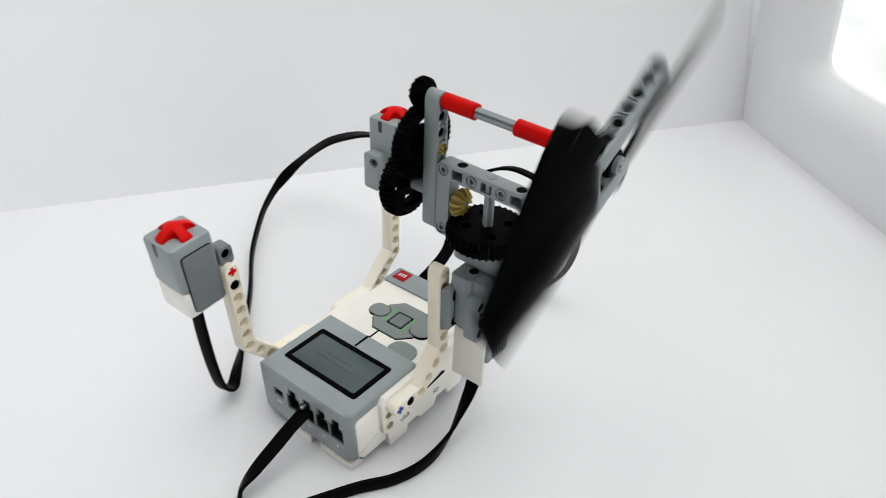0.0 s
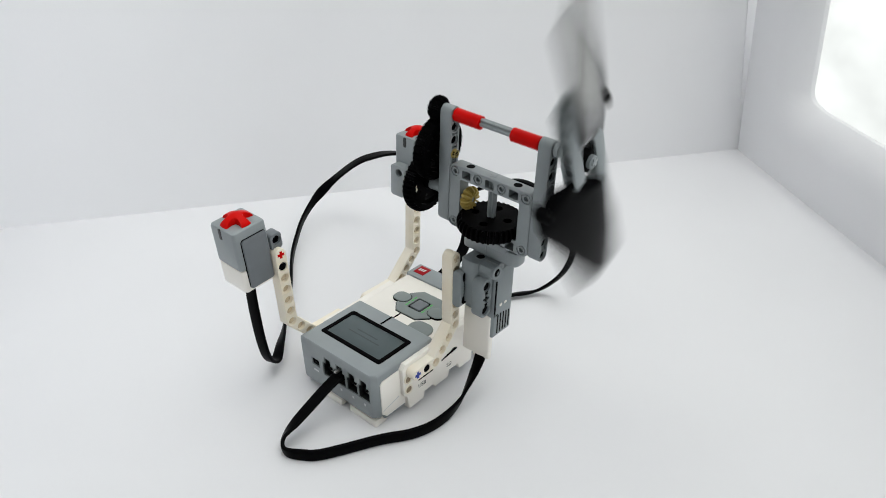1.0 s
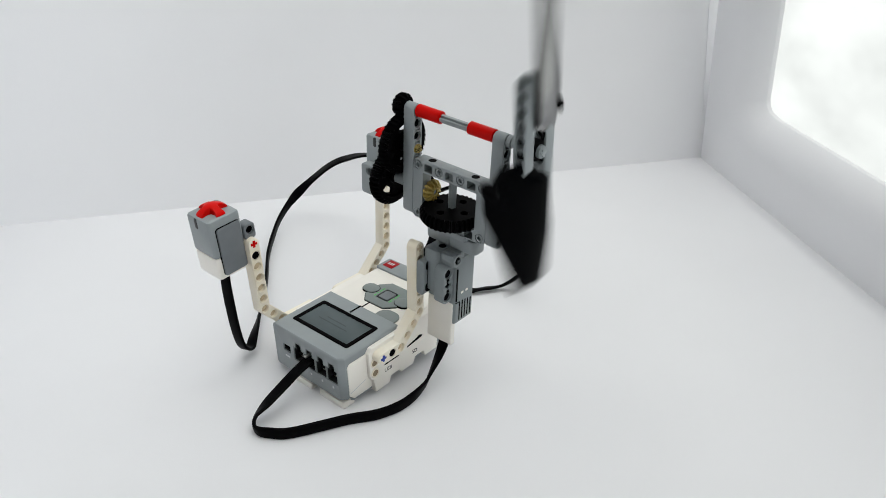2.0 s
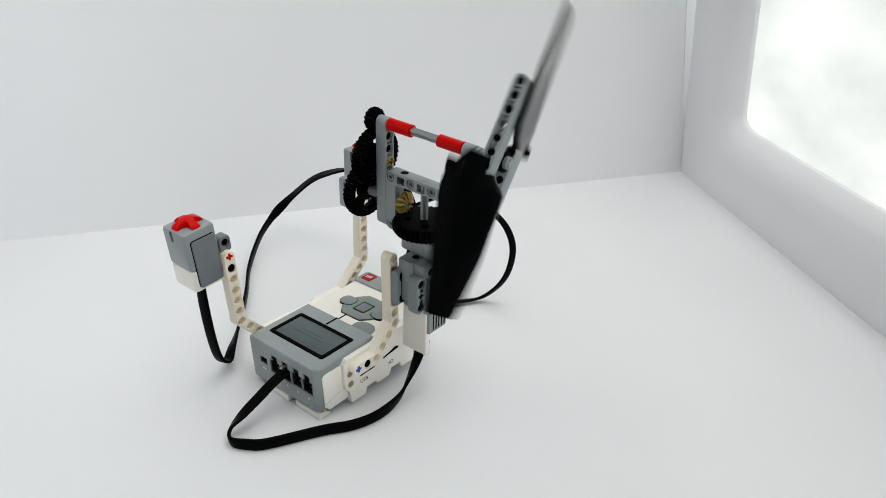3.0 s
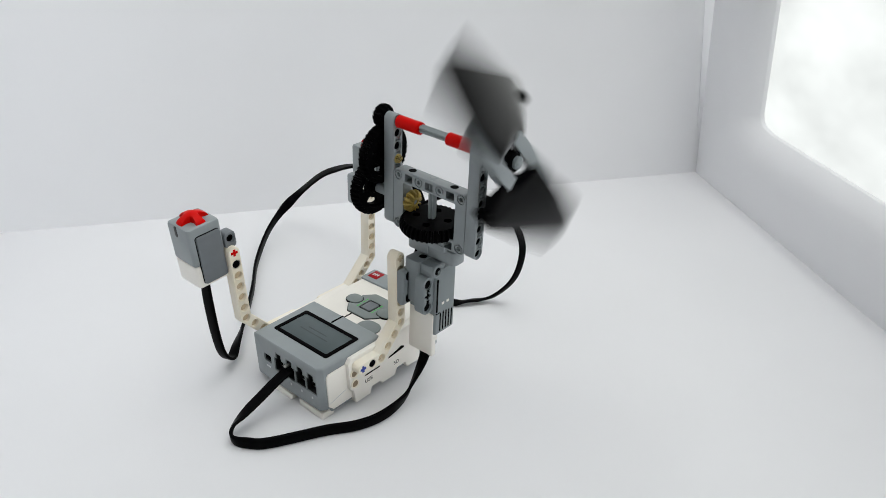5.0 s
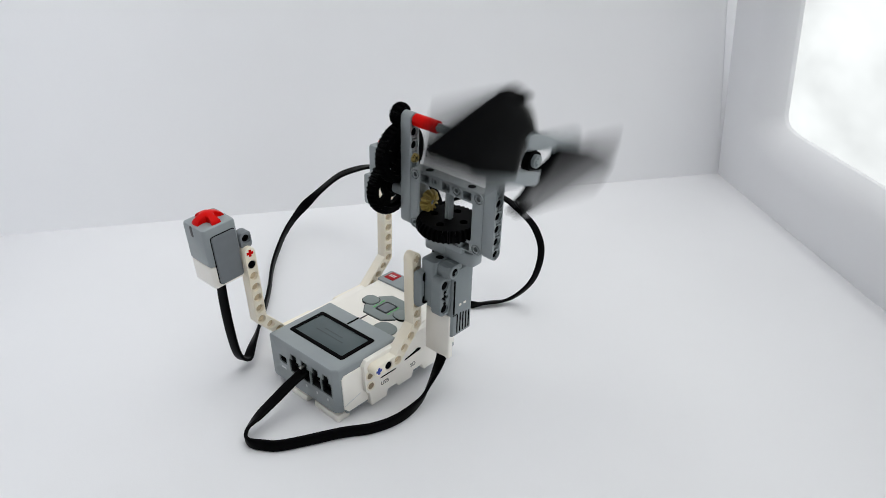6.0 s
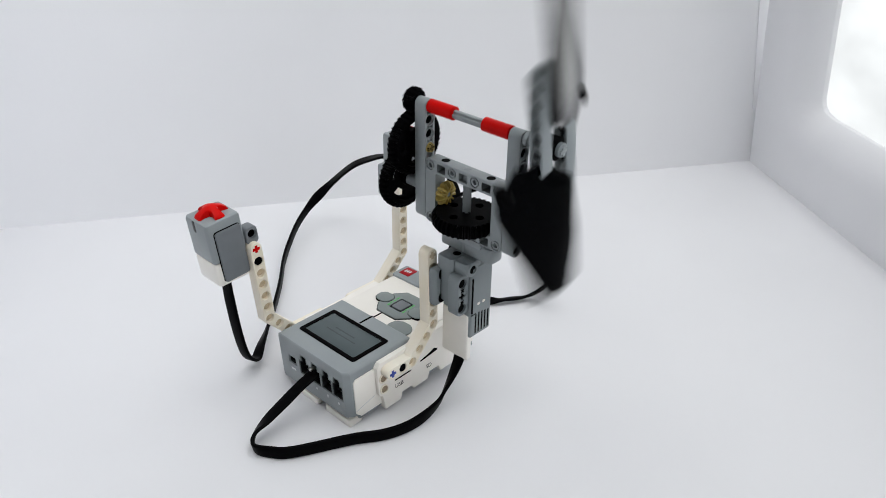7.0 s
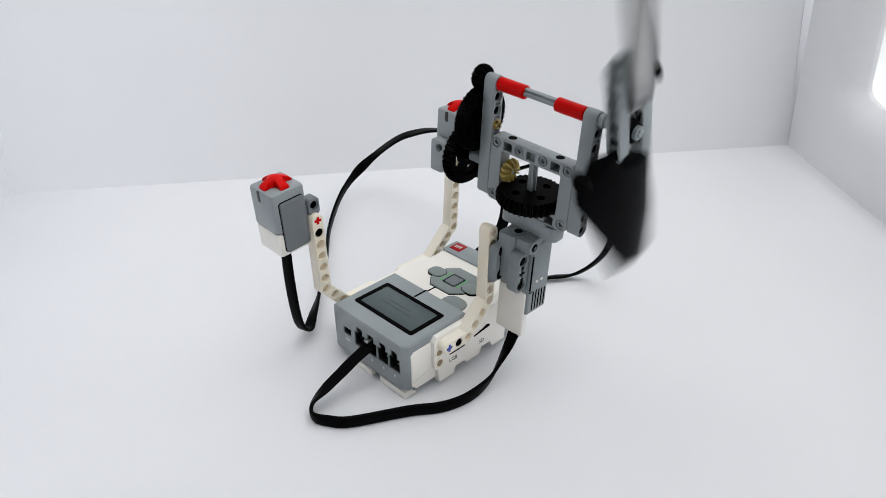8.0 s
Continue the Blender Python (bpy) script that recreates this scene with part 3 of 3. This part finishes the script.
part("neck_tube", collar, MOTOR, motor)
# black disc near the tube's mouth, painting the bore's shade
part("neck_end_shade", lathe([(2.65, 63.2), (2.65, 66.7)], Matrix.Translation((0, 66, 94.6)) @ ALONG_X), BLACK, motor)
part("neck_hole", lathe([(3.3, 98.9), (3.3, 99.45), (3.0, 99.6), (2.5, 99.6), (2.4, 99.0)], Matrix.Translation((54.0, 67.2, 0))), MOTOR, motor)
# black disc on the neck's top, for the dark of a hole
part("neck_hole_shade", lathe([(2.5, 99.0), (2.5, 99.5)], Matrix.Translation((54.0, 67.2, 0))), BLACK, motor)
# two ears that take the pins of the arm
left_ear = prism(rounded(42.9, 49.4, 66, 91, 2.8), 55.6, 66.5, ALONG_Y, 0.7)
part("mount_ear", left_ear, MOTOR, motor)
# flat black plates draw the shaded holes and slot of the left ear
for z in (71.2, 87.0):
    part("ear_hole_shade", prism(rounded(57.2, 63.4, z - 3.2, z + 3.2, 2.6), 49.1, 49.5, ALONG_X, 0.05), BLACK, motor)
part("ear_slot_shade", prism(rounded(58.8, 64.0, 71.2, 87, 0.8), 49.1, 49.47, ALONG_X, 0.05), BLACK, motor)
right_ear = [[(60.6, circle(61.0, z, 3.0)), (63.4, circle(61.0, z, 3.0)), (63.4, circle(61.0, z, 3.3)), (64.4, circle(61.0, z, 3.3))] for z in (69.6, 86.0)]
right_ear.append([(60.6, cross(61.0, 77.8, 2.8, 1.0)), (64.4, cross(61.0, 77.8, 2.8, 1.0))])
part("mount_ear", prism(rounded(57.0, 67.0, 64.6, 91.0, 3.4), 56.6, 64.4, ALONG_X, 0.8, right_ear), MOTOR, motor)
# black discs close to the rim darken the right ear's holes like shade
for z in (69.6, 77.8, 86.0):
    part("ear_cup_shade", lathe([(2.6, 62.6), (2.6, 63.5)], Matrix.Translation((0, 61.0, z)) @ ALONG_X), BLACK, motor)
# flat black waists, painted shade of the recesses between holes
for z0, z1 in ((72.9, 74.8), (80.8, 82.7)):
    part("ear_recess_shade", prism([(59.4, z0), (62.6, z0), (61.9, (z0 + z1) / 2), (62.6, z1), (59.4, z1), (60.1, (z0 + z1) / 2)], 64.0, 64.5, ALONG_X, 0.03), BLACK, motor)
part("seam", prism(rounded(66.6, 67.7, 64, 88, 0.4), 66.6, 67.12, ALONG_X, 0.05), BLACK, motor)
part("seam", prism(rounded(66.6, 70.4, 62.6, 63.3, 0.2), 66.6, 67.12, ALONG_X, 0.05), BLACK, motor)
for k in range(5):
    y = 70.0 + 2.75 * k
    part("cooling_slit", prism(rounded(y, y + 1.15, 49.0, 63.0 - 0.5 * abs(k - 1), 0.4), 66.6, 67.12, ALONG_X, 0.05), BLACK, motor)
for y in (71.4, 75.9):
    part("lug", prism(rounded(y, y + 2.3, 68.3, 69.9, 0.4), 66.6, 67.3, ALONG_X, 0.05), WHITE, motor)

# head: upright frame, posts and gears
HX, HY, R1 = 56.0, 71.5, 179.0  # middle of the head and height of the fan's axle
NECK = Matrix.Translation((0.0633, 0.0682, 0.131))
LEAN = Matrix.Translation((0.0015, -0.0012, 0.0003)) @ NECK @ pose(0, 0, 0, 1.9, 1.5, 0.5) @ NECK.inverted()  # the head leans a little on its neck
ROW = [None] + [R1 - 8 * k for k in range(9)]
hole_box = rounded(HX - 20.1, HX + 20.1, ROW[9] + 4, ROW[5] - 4, 0.8)
outline = rounded(HX - 27.9, HX + 27.9, ROW[9] - 3.9, ROW[5] + 3.9, 3.2)
front = []
for k in (-3, -1, 1, 3):
    front += [pin_hole(HX + 8 * k, ROW[5], HY - 3.9, HY + 3.9), pin_hole(HX + 8 * k, ROW[9], HY - 3.9, HY + 3.9)]
for k in (-2, 0, 2):
    for r in (5, 9):
        front.append([(HY - 3.9, rounded(HX + 8 * k - 3.0, HX + 8 * k + 3.0, ROW[r] - 2.9, ROW[r] + 2.1, 0.4, 1)), (HY + 3.2, rounded(HX + 8 * k - 3.0, HX + 8 * k + 3.0, ROW[r] - 2.9, ROW[r] + 2.1, 0.4, 1))])
head = part("head_frame", prism(outline, HY - 3.9, HY + 3.9, ALONG_Y, 0.5, front + [[(HY - 3.9, hole_box), (HY + 3.9, hole_box)]]), GREY, robot, "grey rectangular beam frame")
for k in (-3, -1, 1, 3):
    for r in (5, 9):
        bm = lathe([(2.42, HY - 2.0), (2.42, HY - 3.5), (2.2, HY - 3.8), (1.45, HY - 3.8), (1.45, HY - 1.5), (0.3, HY - 1.5)], Matrix.Translation((HX + 8 * k, 0, ROW[r])) @ ALONG_Y)
        part("pin", bm, GREY, head)
for k in (-2, 2):
    part("top_hole", lathe([(3.1, ROW[5] + 3.8), (3.1, ROW[5] + 4.0), (2.5, ROW[5] + 4.05), (2.4, ROW[5] + 3.7)], Matrix.Translation((HX + 8 * k, HY, 0))), GREY, head)
    # black disc inside the ring, painting the hole's inner shade
    part("top_hole_shade", lathe([(2.5, ROW[5] + 3.7), (2.5, ROW[5] + 3.98)], Matrix.Translation((HX + 8 * k, HY, 0))), BLACK, head)
for side in (-1, 1):
    x = HX + 32 * side
    holes = [pin_hole(HY, ROW[r], x - 3.9, x + 3.9) for r in range(1, 10)]
    for r in range(1, 9):
        holes += [web_slot(HY, ROW[r] - 4, x - 3.9, x - 0.8), web_slot(HY, ROW[r] - 4, x + 0.8, x + 3.9)]
    part("post", prism(stadium([(HY, ROW[9]), (HY, ROW[1])]), x - 3.9, x + 3.9, ALONG_X, 0.4, holes), GREY, head, "grey beam with a row of round holes")
# black fills in the posts' open holes, imitating the shade within
for side, rows in ((-1, (2, 3)), (1, (2, 3, 5, 6, 7, 8, 9))):
    for r in rows:
        x = HX + 32 * side
        bm = lathe([(2.42, x - 2.4), (2.42, x + 2.4), (1.5, x + 2.4), (1.4, x)], Matrix.Translation((0, HY, ROW[r])) @ ALONG_X, 14)
        part("pin", bm, BLACK, head)
for x in (HX - 27.5,):
    bm = lathe([(2.9, -2), (2.9, 0.2), (2.4, 0.5), (2.4, 1.6), (1.2, 1.6)], Matrix.Translation((x - 0.6, HY, ROW[4])) @ ALONG_X)
    part("bush", bm, TAN, head, "tan bush on the gear's axle")
part("lower_bracket", block(HX - 18.5, HX + 20.5, 69.5, 81, 99.5, 108.5, 3.6, 0.7), GREY, head)
part("bracket_riser", block(HX - 10, HX + 14, 67, 77, 108, 112, 1.0, 0.3), GREY, head)


def at_mm(x, y, z):
    return pose(x / 1000, y / 1000, z / 1000)


def wheel_holes(h, rr=10.0):
    out = [[(-h, cross(0, 0, 2.4, 0.9)), (h, cross(0, 0, 2.4, 0.9))]]
    for k in range(4):
        a = math.pi / 2 * k + math.pi / 4
        out.append([(-h, circle(rr * math.cos(a), rr * math.sin(a), 2.5)), (h, circle(rr * math.cos(a), rr * math.sin(a), 2.5))])
    return out


def axle(x0, x1, y, z, r=2.35):
    return prism(cross(y, z, r, 0.9), x0, x1, ALONG_X, 0.15)


# the turning parts: fan with its axle, two gear shafts and the flat gear
fan_at = at_mm(HX, HY, R1)
fan = part("fan_axle", axle(10, 114.5, HY, R1), GREY, robot, "grey cross axle of the fan", fan_at)
part("small_gear", gear(12, 7.2, 7.6, Matrix.Translation((15.8, HY, R1)) @ ALONG_X), BLACK, fan, "small black toothed gear")
for x0 in (28.3, 66.0):
    bm = solid([(x0, circle(HY, R1, 3.2)), (x0 + 0.4, circle(HY, R1, 3.8)), (x0 + 17.2, circle(HY, R1, 3.8)), (x0 + 17.6, circle(HY, R1, 3.2))], (), ALONG_X)
    part("axle_sleeve", bm, RED, fan, "red sleeve")
part("fan_bush", lathe([(3.6, 92.6), (3.6, 95), (2.9, 95.4), (2.9, 98.5), (3.6, 99), (3.6, 104)], Matrix.Translation((0, HY, R1)) @ ALONG_X), GREY, fan)
bm = prism(rounded(HY - 4.6, HY + 4.6, R1 - 5.5, R1 + 5.5, 3.0), 104, 111.5, ALONG_X, 0.5, [axle_hole(HY, R1, 104, 111.5)])
part("fan_hub", bm, BLACK, fan, "black hub block")
part("hub_bush", lathe([(3.6, 111), (3.6, 113.4), (2.6, 113.8)], Matrix.Translation((0, HY, R1)) @ ALONG_X), MOTOR, fan)

BX = 108.0


def blade_outline(r):
    """Edges of a fan panel at a distance r from the axle."""
    lo = np.interp(r, (2, 10, 16, 52, 87.5, 89), (5, 3, -7.5, -11, -9.5, -8.5))
    hi = np.interp(r, (2, 15, 24, 87.5, 89), (24, 34.5, 34.5, 13.5, 12.5))
    return float(lo), float(hi)


def blade(turn):
    """A curved black panel and its grey beam, turned about the axle."""
    spin = Matrix.Translation((0, HY, R1)) @ Matrix.Rotation(radians(turn), 4, "X") @ Matrix.Translation((0, -HY, -R1))
    bm = bmesh.new()
    nu, nv = 28, 12
    layers = []
    for off in (-1.0, 1.0):
        grid = []
        for i in range(nu + 1):
            u = i / nu
            lo, hi = blade_outline(2 + 87 * u)
            row = []
            for j in range(nv + 1):
                v = j / nv
                t = lo + (hi - lo) * v
                x = BX + 3.0 - 0.29 * t + 2.2 * math.sin(math.pi * v) * (1 - 0.5 * u)
                row.append(bm.verts.new((x + off * (0.9 if 0 < j < nv and 0 < i < nu else 0.45), HY + t, R1 + 2 + 87 * u)))
            grid.append(row)
        layers.append(grid)
    a, b = layers
    for i in range(nu):
        for j in range(nv):
            bm.faces.new((a[i][j], a[i + 1][j], a[i + 1][j + 1], a[i][j + 1]))
            bm.faces.new((b[i][j], b[i][j + 1], b[i + 1][j + 1], b[i + 1][j]))
    rim = [(0, j) for j in range(nv)] + [(i, nv) for i in range(nu)] + [(nu, j) for j in range(nv, 0, -1)] + [(i, 0) for i in range(nu, 0, -1)]
    for p, q in zip(rim, rim[1:] + rim[:1]):
        bm.faces.new((a[p[0]][p[1]], a[q[0]][q[1]], b[q[0]][q[1]], b[p[0]][p[1]]))
    bm.transform(spin)
    part("fan_panel", bm, GLOSSY, fan, "curved black fan panel")
    y = HY - 9.5
    m = Matrix.Translation((BX, 0, 0)) @ ALONG_Y
    path = [(0, R1 - 7), (0, R1 + 41)]
    holes = [pin_hole(0, R1 - 7 + 8 * k, y - 3.9, y + 3.9) for k in range(7)]
    for k in range(6):
        holes.append(web_slot(0, R1 - 3 + 8 * k, y - 3.9, y - 0.8))
    bm = prism(stadium(path), y - 3.9, y + 3.9, m, 0.4, holes)
    bm.transform(spin)
    part("fan_beam", bm, GREY, fan, "grey beam with a row of round holes")
    # black pins give the beam's holes their shaded look
    for k in (0, 1, 2, 4, 5, 6):
        bm = lathe([(2.4, y - 2.6), (2.4, y - 2), (2.4, y + (8 if k in (1, 4) else 2.6))], Matrix.Translation((BX, 0, R1 - 7 + 8 * k)) @ ALONG_Y, 12)
        bm.transform(spin)
        part("fan_shade_pin", bm, BLACK, fan)
    bm = block(BX - 11, BX - 2, HY + 27, HY + 33, R1 + 10, R1 + 16, 2.5, 0.6)
    bm.transform(spin)
    part("panel_peg", bm, BLACK, fan)


blade(0)
blade(180)

idler_at = at_mm(16, HY, ROW[4])
idler = part("large_gear", spoked_gear(36, 19.2, 7.4, Matrix.Translation((15.8, HY, ROW[4])) @ ALONG_X), BLACK, robot, "large black toothed gear", idler_at)
part("small_gear", gear(12, 7.2, 7.4, Matrix.Translation((7.9, HY, ROW[4])) @ ALONG_X), BLACK, idler)
part("gear_axle", axle(3.5, 29.5, HY, ROW[4]), BLACK, idler)
drive_at = at_mm(8, HY, ROW[7])
drive = part("large_gear", spoked_gear(36, 19.2, 7.4, Matrix.Translation((7.9, HY, ROW[7])) @ ALONG_X), BLACK, robot, "large black toothed gear", drive_at)
part("gear_axle", axle(3, 42.4, HY, ROW[7]), GREY, drive)
part("spacer", lathe([(3.6, 12.2), (3.6, 19.8)], Matrix.Translation((0, HY, ROW[7])) @ ALONG_X, 16), GREY, drive)
bm = solid([(37.4, gear_outline(12, 5.4, 4.2)), (39.2, gear_outline(12, 7.2, 4.6)), (40.8, gear_outline(12, 7.3, 3.9)), (43.0, gear_outline(12, 5.6, 2.6))], [[(41.8, circle(0, 0, 1.6)), (43.0, circle(0, 0, 1.6))]], Matrix.Translation((0, HY, ROW[7])) @ ALONG_X)
part("bevel_gear", bm, TAN, drive, "small tan bevel gear")
flat_at = at_mm(HX, HY, 121.5)
flat = part("flat_gear", gear(36, 19.4, 8.0, Matrix.Translation((HX, HY, 121.5)), wheel_holes(4.0)), BLACK, robot, "large black gear lying flat", flat_at)
part("gear_axle", prism(cross(HX, HY, 2.35, 0.9), 100, ROW[5] + 4.15, None, 0.15), GREY, flat, "grey upright cross axle")

# flat black cables


def cable(name, points, width, label):
    """A flat cable; where it lies on the table its edge rests there."""
    points = [(x, y, max(z, width / 2 * abs(w) / math.hypot(u, v, w) + 0.2), u, v, w) for x, y, z, u, v, w in points]
    return tagged(part(name, ribbon(points, width, 2.2), CABLE), label, "cable", "flat cables")


loop = [(3.0, -1.5, 24.0, 1, 0, 0), (3.0, -12, 20.8, 1, 0, 0.1), (3.0, -23, 16.2, 1, 0, 0.1), (3.2, -36, 11.0, 0.95, -0.1, 0.25), (4.4, -46.5, 6.6, 0.6, -0.2, 0.8), (11, -51, 4.0, 0.1, -0.2, 1), (20, -46.8, 3.6, 0, 0, 1), (29, -38, 3.6, 0, 0, 1), (44.8, -8.9, 3.6, 0, 0, 1), (54.9, 6.2, 3.6, 0, 0, 1), (60, 19.8, 3.6, 0, 0, 1), (61, 33.5, 3.6, 0, 0.1, 1), (59.2, 47, 4.8, 0.3, -0.3, 0.9), (58.8, 55, 12, 0.6, -0.45, 0.6), (59, 63.5, 24, 0.95, -0.2, 0.25), (59, 68, 34, 1, 0, 0)]
motor_cable = cable("motor_cable", loop, 8.2, "flat black cable looping over the table from brick to motor")
part("plug", block(-0.4, 6.0, -3.0, 5, 20.4, 27.2, 0.8, 0.5), BLACK, motor_cable)
part("plug_clip", block(1.8, 3.8, -4.2, 2, 27.2, 28.8, 0.4, 0.3), STEEL, motor_cable, "shiny release clip")
loop = [(-51, -20, 81, 1, 0, 0), (-51, -19.5, 60, 1, 0.2, 0), (-51.2, -17, 32, 1, 0.2, 0), (-52, -13, 14.5, 1, 0.2, 0.1), (-55, -5, 6.8, 0.9, 0.3, 0.2), (-64, 6, 9.5, 0.6, 0.3, 0.6), (-90, 32, 6, 0.2, 0, 1), (-122, 62, 3.8, 0, 0, 1), (-150, 86, 4.4, 0, 0, 1), (-169, 107, 8, 0, 0, 1), (-185, 129, 13, 0, 0.1, 1), (-192, 150, 22, -0.1, 0.3, 1), (-183, 164, 38, -0.3, 0.5, 0.6), (-157, 166, 61, -0.5, 0.6, 0.3), (-137, 168, 73, -0.5, 0.6, 0.1), (-110, 167, 84, -0.6, 0.65, -0.2), (-78, 170, 89.5, -0.6, 0.65, -0.3), (-53, 172, 87, -0.3, 0.8, -0.3), (-40, 170, 73, 0.3, 0.8, 0.0), (-28, 160, 54, 0.7, 0.6, 0.1), (-22, 149, 40, 0.9, 0.4, 0.1), (-22, 137, 31, 1, 0.2, 0), (-25, 124, 23, 1, 0, 0), (-25, 110, 20, 1, 0, 0)]
cable("sensor_cable", loop, 8.2, "flat black cable arching from touch sensor round to the brick")
loop = [(-50, 132, 88, 1, 0, 0), (-49, 141, 76, 1, 0.2, 0), (-44, 160, 69, 0.2, 0.8, -0.2), (-28, 176, 77.5, 0.2, 0.85, -0.1), (-8, 186, 87, 0.2, 0.85, -0.1), (10, 190, 86, 0.2, 0.85, -0.1), (27, 190, 80, 0.2, 0.85, -0.1), (41, 190, 70, 0.2, 0.85, -0.1), (47.5, 190, 53, 0.2, 0.85, -0.1), (42, 190, 27, 0.2, 0.85, -0.1), (26, 186, 5.5, 0.2, 0.85, -0.1), (14, 169, 3.4, 0.2, 0.8, -0.1), (6, 158, 3.6, 0.4, 0.7, 0.1), (-3, 144, 8, 0.8, 0.3, 0.1), (-5, 128, 16, 1, 0, 0), (-5, 110, 19, 1, 0, 0)]
cable("sensor_cable", loop, 6.2, "flat black cable looping out behind the robot to the brick")

# the fan's heading at every tenth of a second, degrees from upright, by half turns
HEADINGS = [64, 56, 40, 0, 136, 68, 2, 95, 8, 75, 157, 36, 72, 133, 160, 172, 6, 20, 18, 9, 174, 152, 124, 89, 47, 179, 124, 63, 175, 105, 35, 138, 47, 145, 46, 137, 40, 110, 5, 77, 143, 18, 85, 145, 22, 77, 129, 179, 47, 92, 135, 175, 33, 68, 103, 138, 168, 18, 47, 77, 107, 132, 158, 3, 29, 54, 70, 96, 126, 152, 171, 1, 22, 42, 60, 75, 93, 108, 130, 150, 163]


def motions():
    step = 3
    turned, total = [], HEADINGS[0]
    for k, h in enumerate(HEADINGS):
        if k:
            total += (h - total - 88) % 180 + 88
        turned.append(total)
    rows = []
    for k in range(len(turned) - 1):
        for s in range(step):
            rows.append(((k + s / step) / 10, turned[k] + (turned[k + 1] - turned[k]) * s / step))
    rows.append(((len(turned) - 1) / 10, turned[-1]))
    first = HEADINGS[0]
    for part_of_head, stand in ((head, Matrix()), (fan, fan_at), (idler, idler_at), (drive, drive_at), (flat, flat_at)):
        part_of_head.matrix_basis = LEAN @ stand
    walk(fan, [(t, LEAN @ fan_at @ pose(0, 0, 0, -a, 0, 0)) for t, a in rows])
    walk(idler, [(t, LEAN @ idler_at @ pose(0, 0, 0, (a - first) / 3, 0, 0)) for t, a in rows])
    walk(drive, [(t, LEAN @ drive_at @ pose(0, 0, 0, -(a - first) / 9, 0, 0)) for t, a in rows])
    walk(flat, [(t, LEAN @ flat_at @ pose(0, 0, 0, 0, 0, (a - first) / 27)) for t, a in rows])


motions()
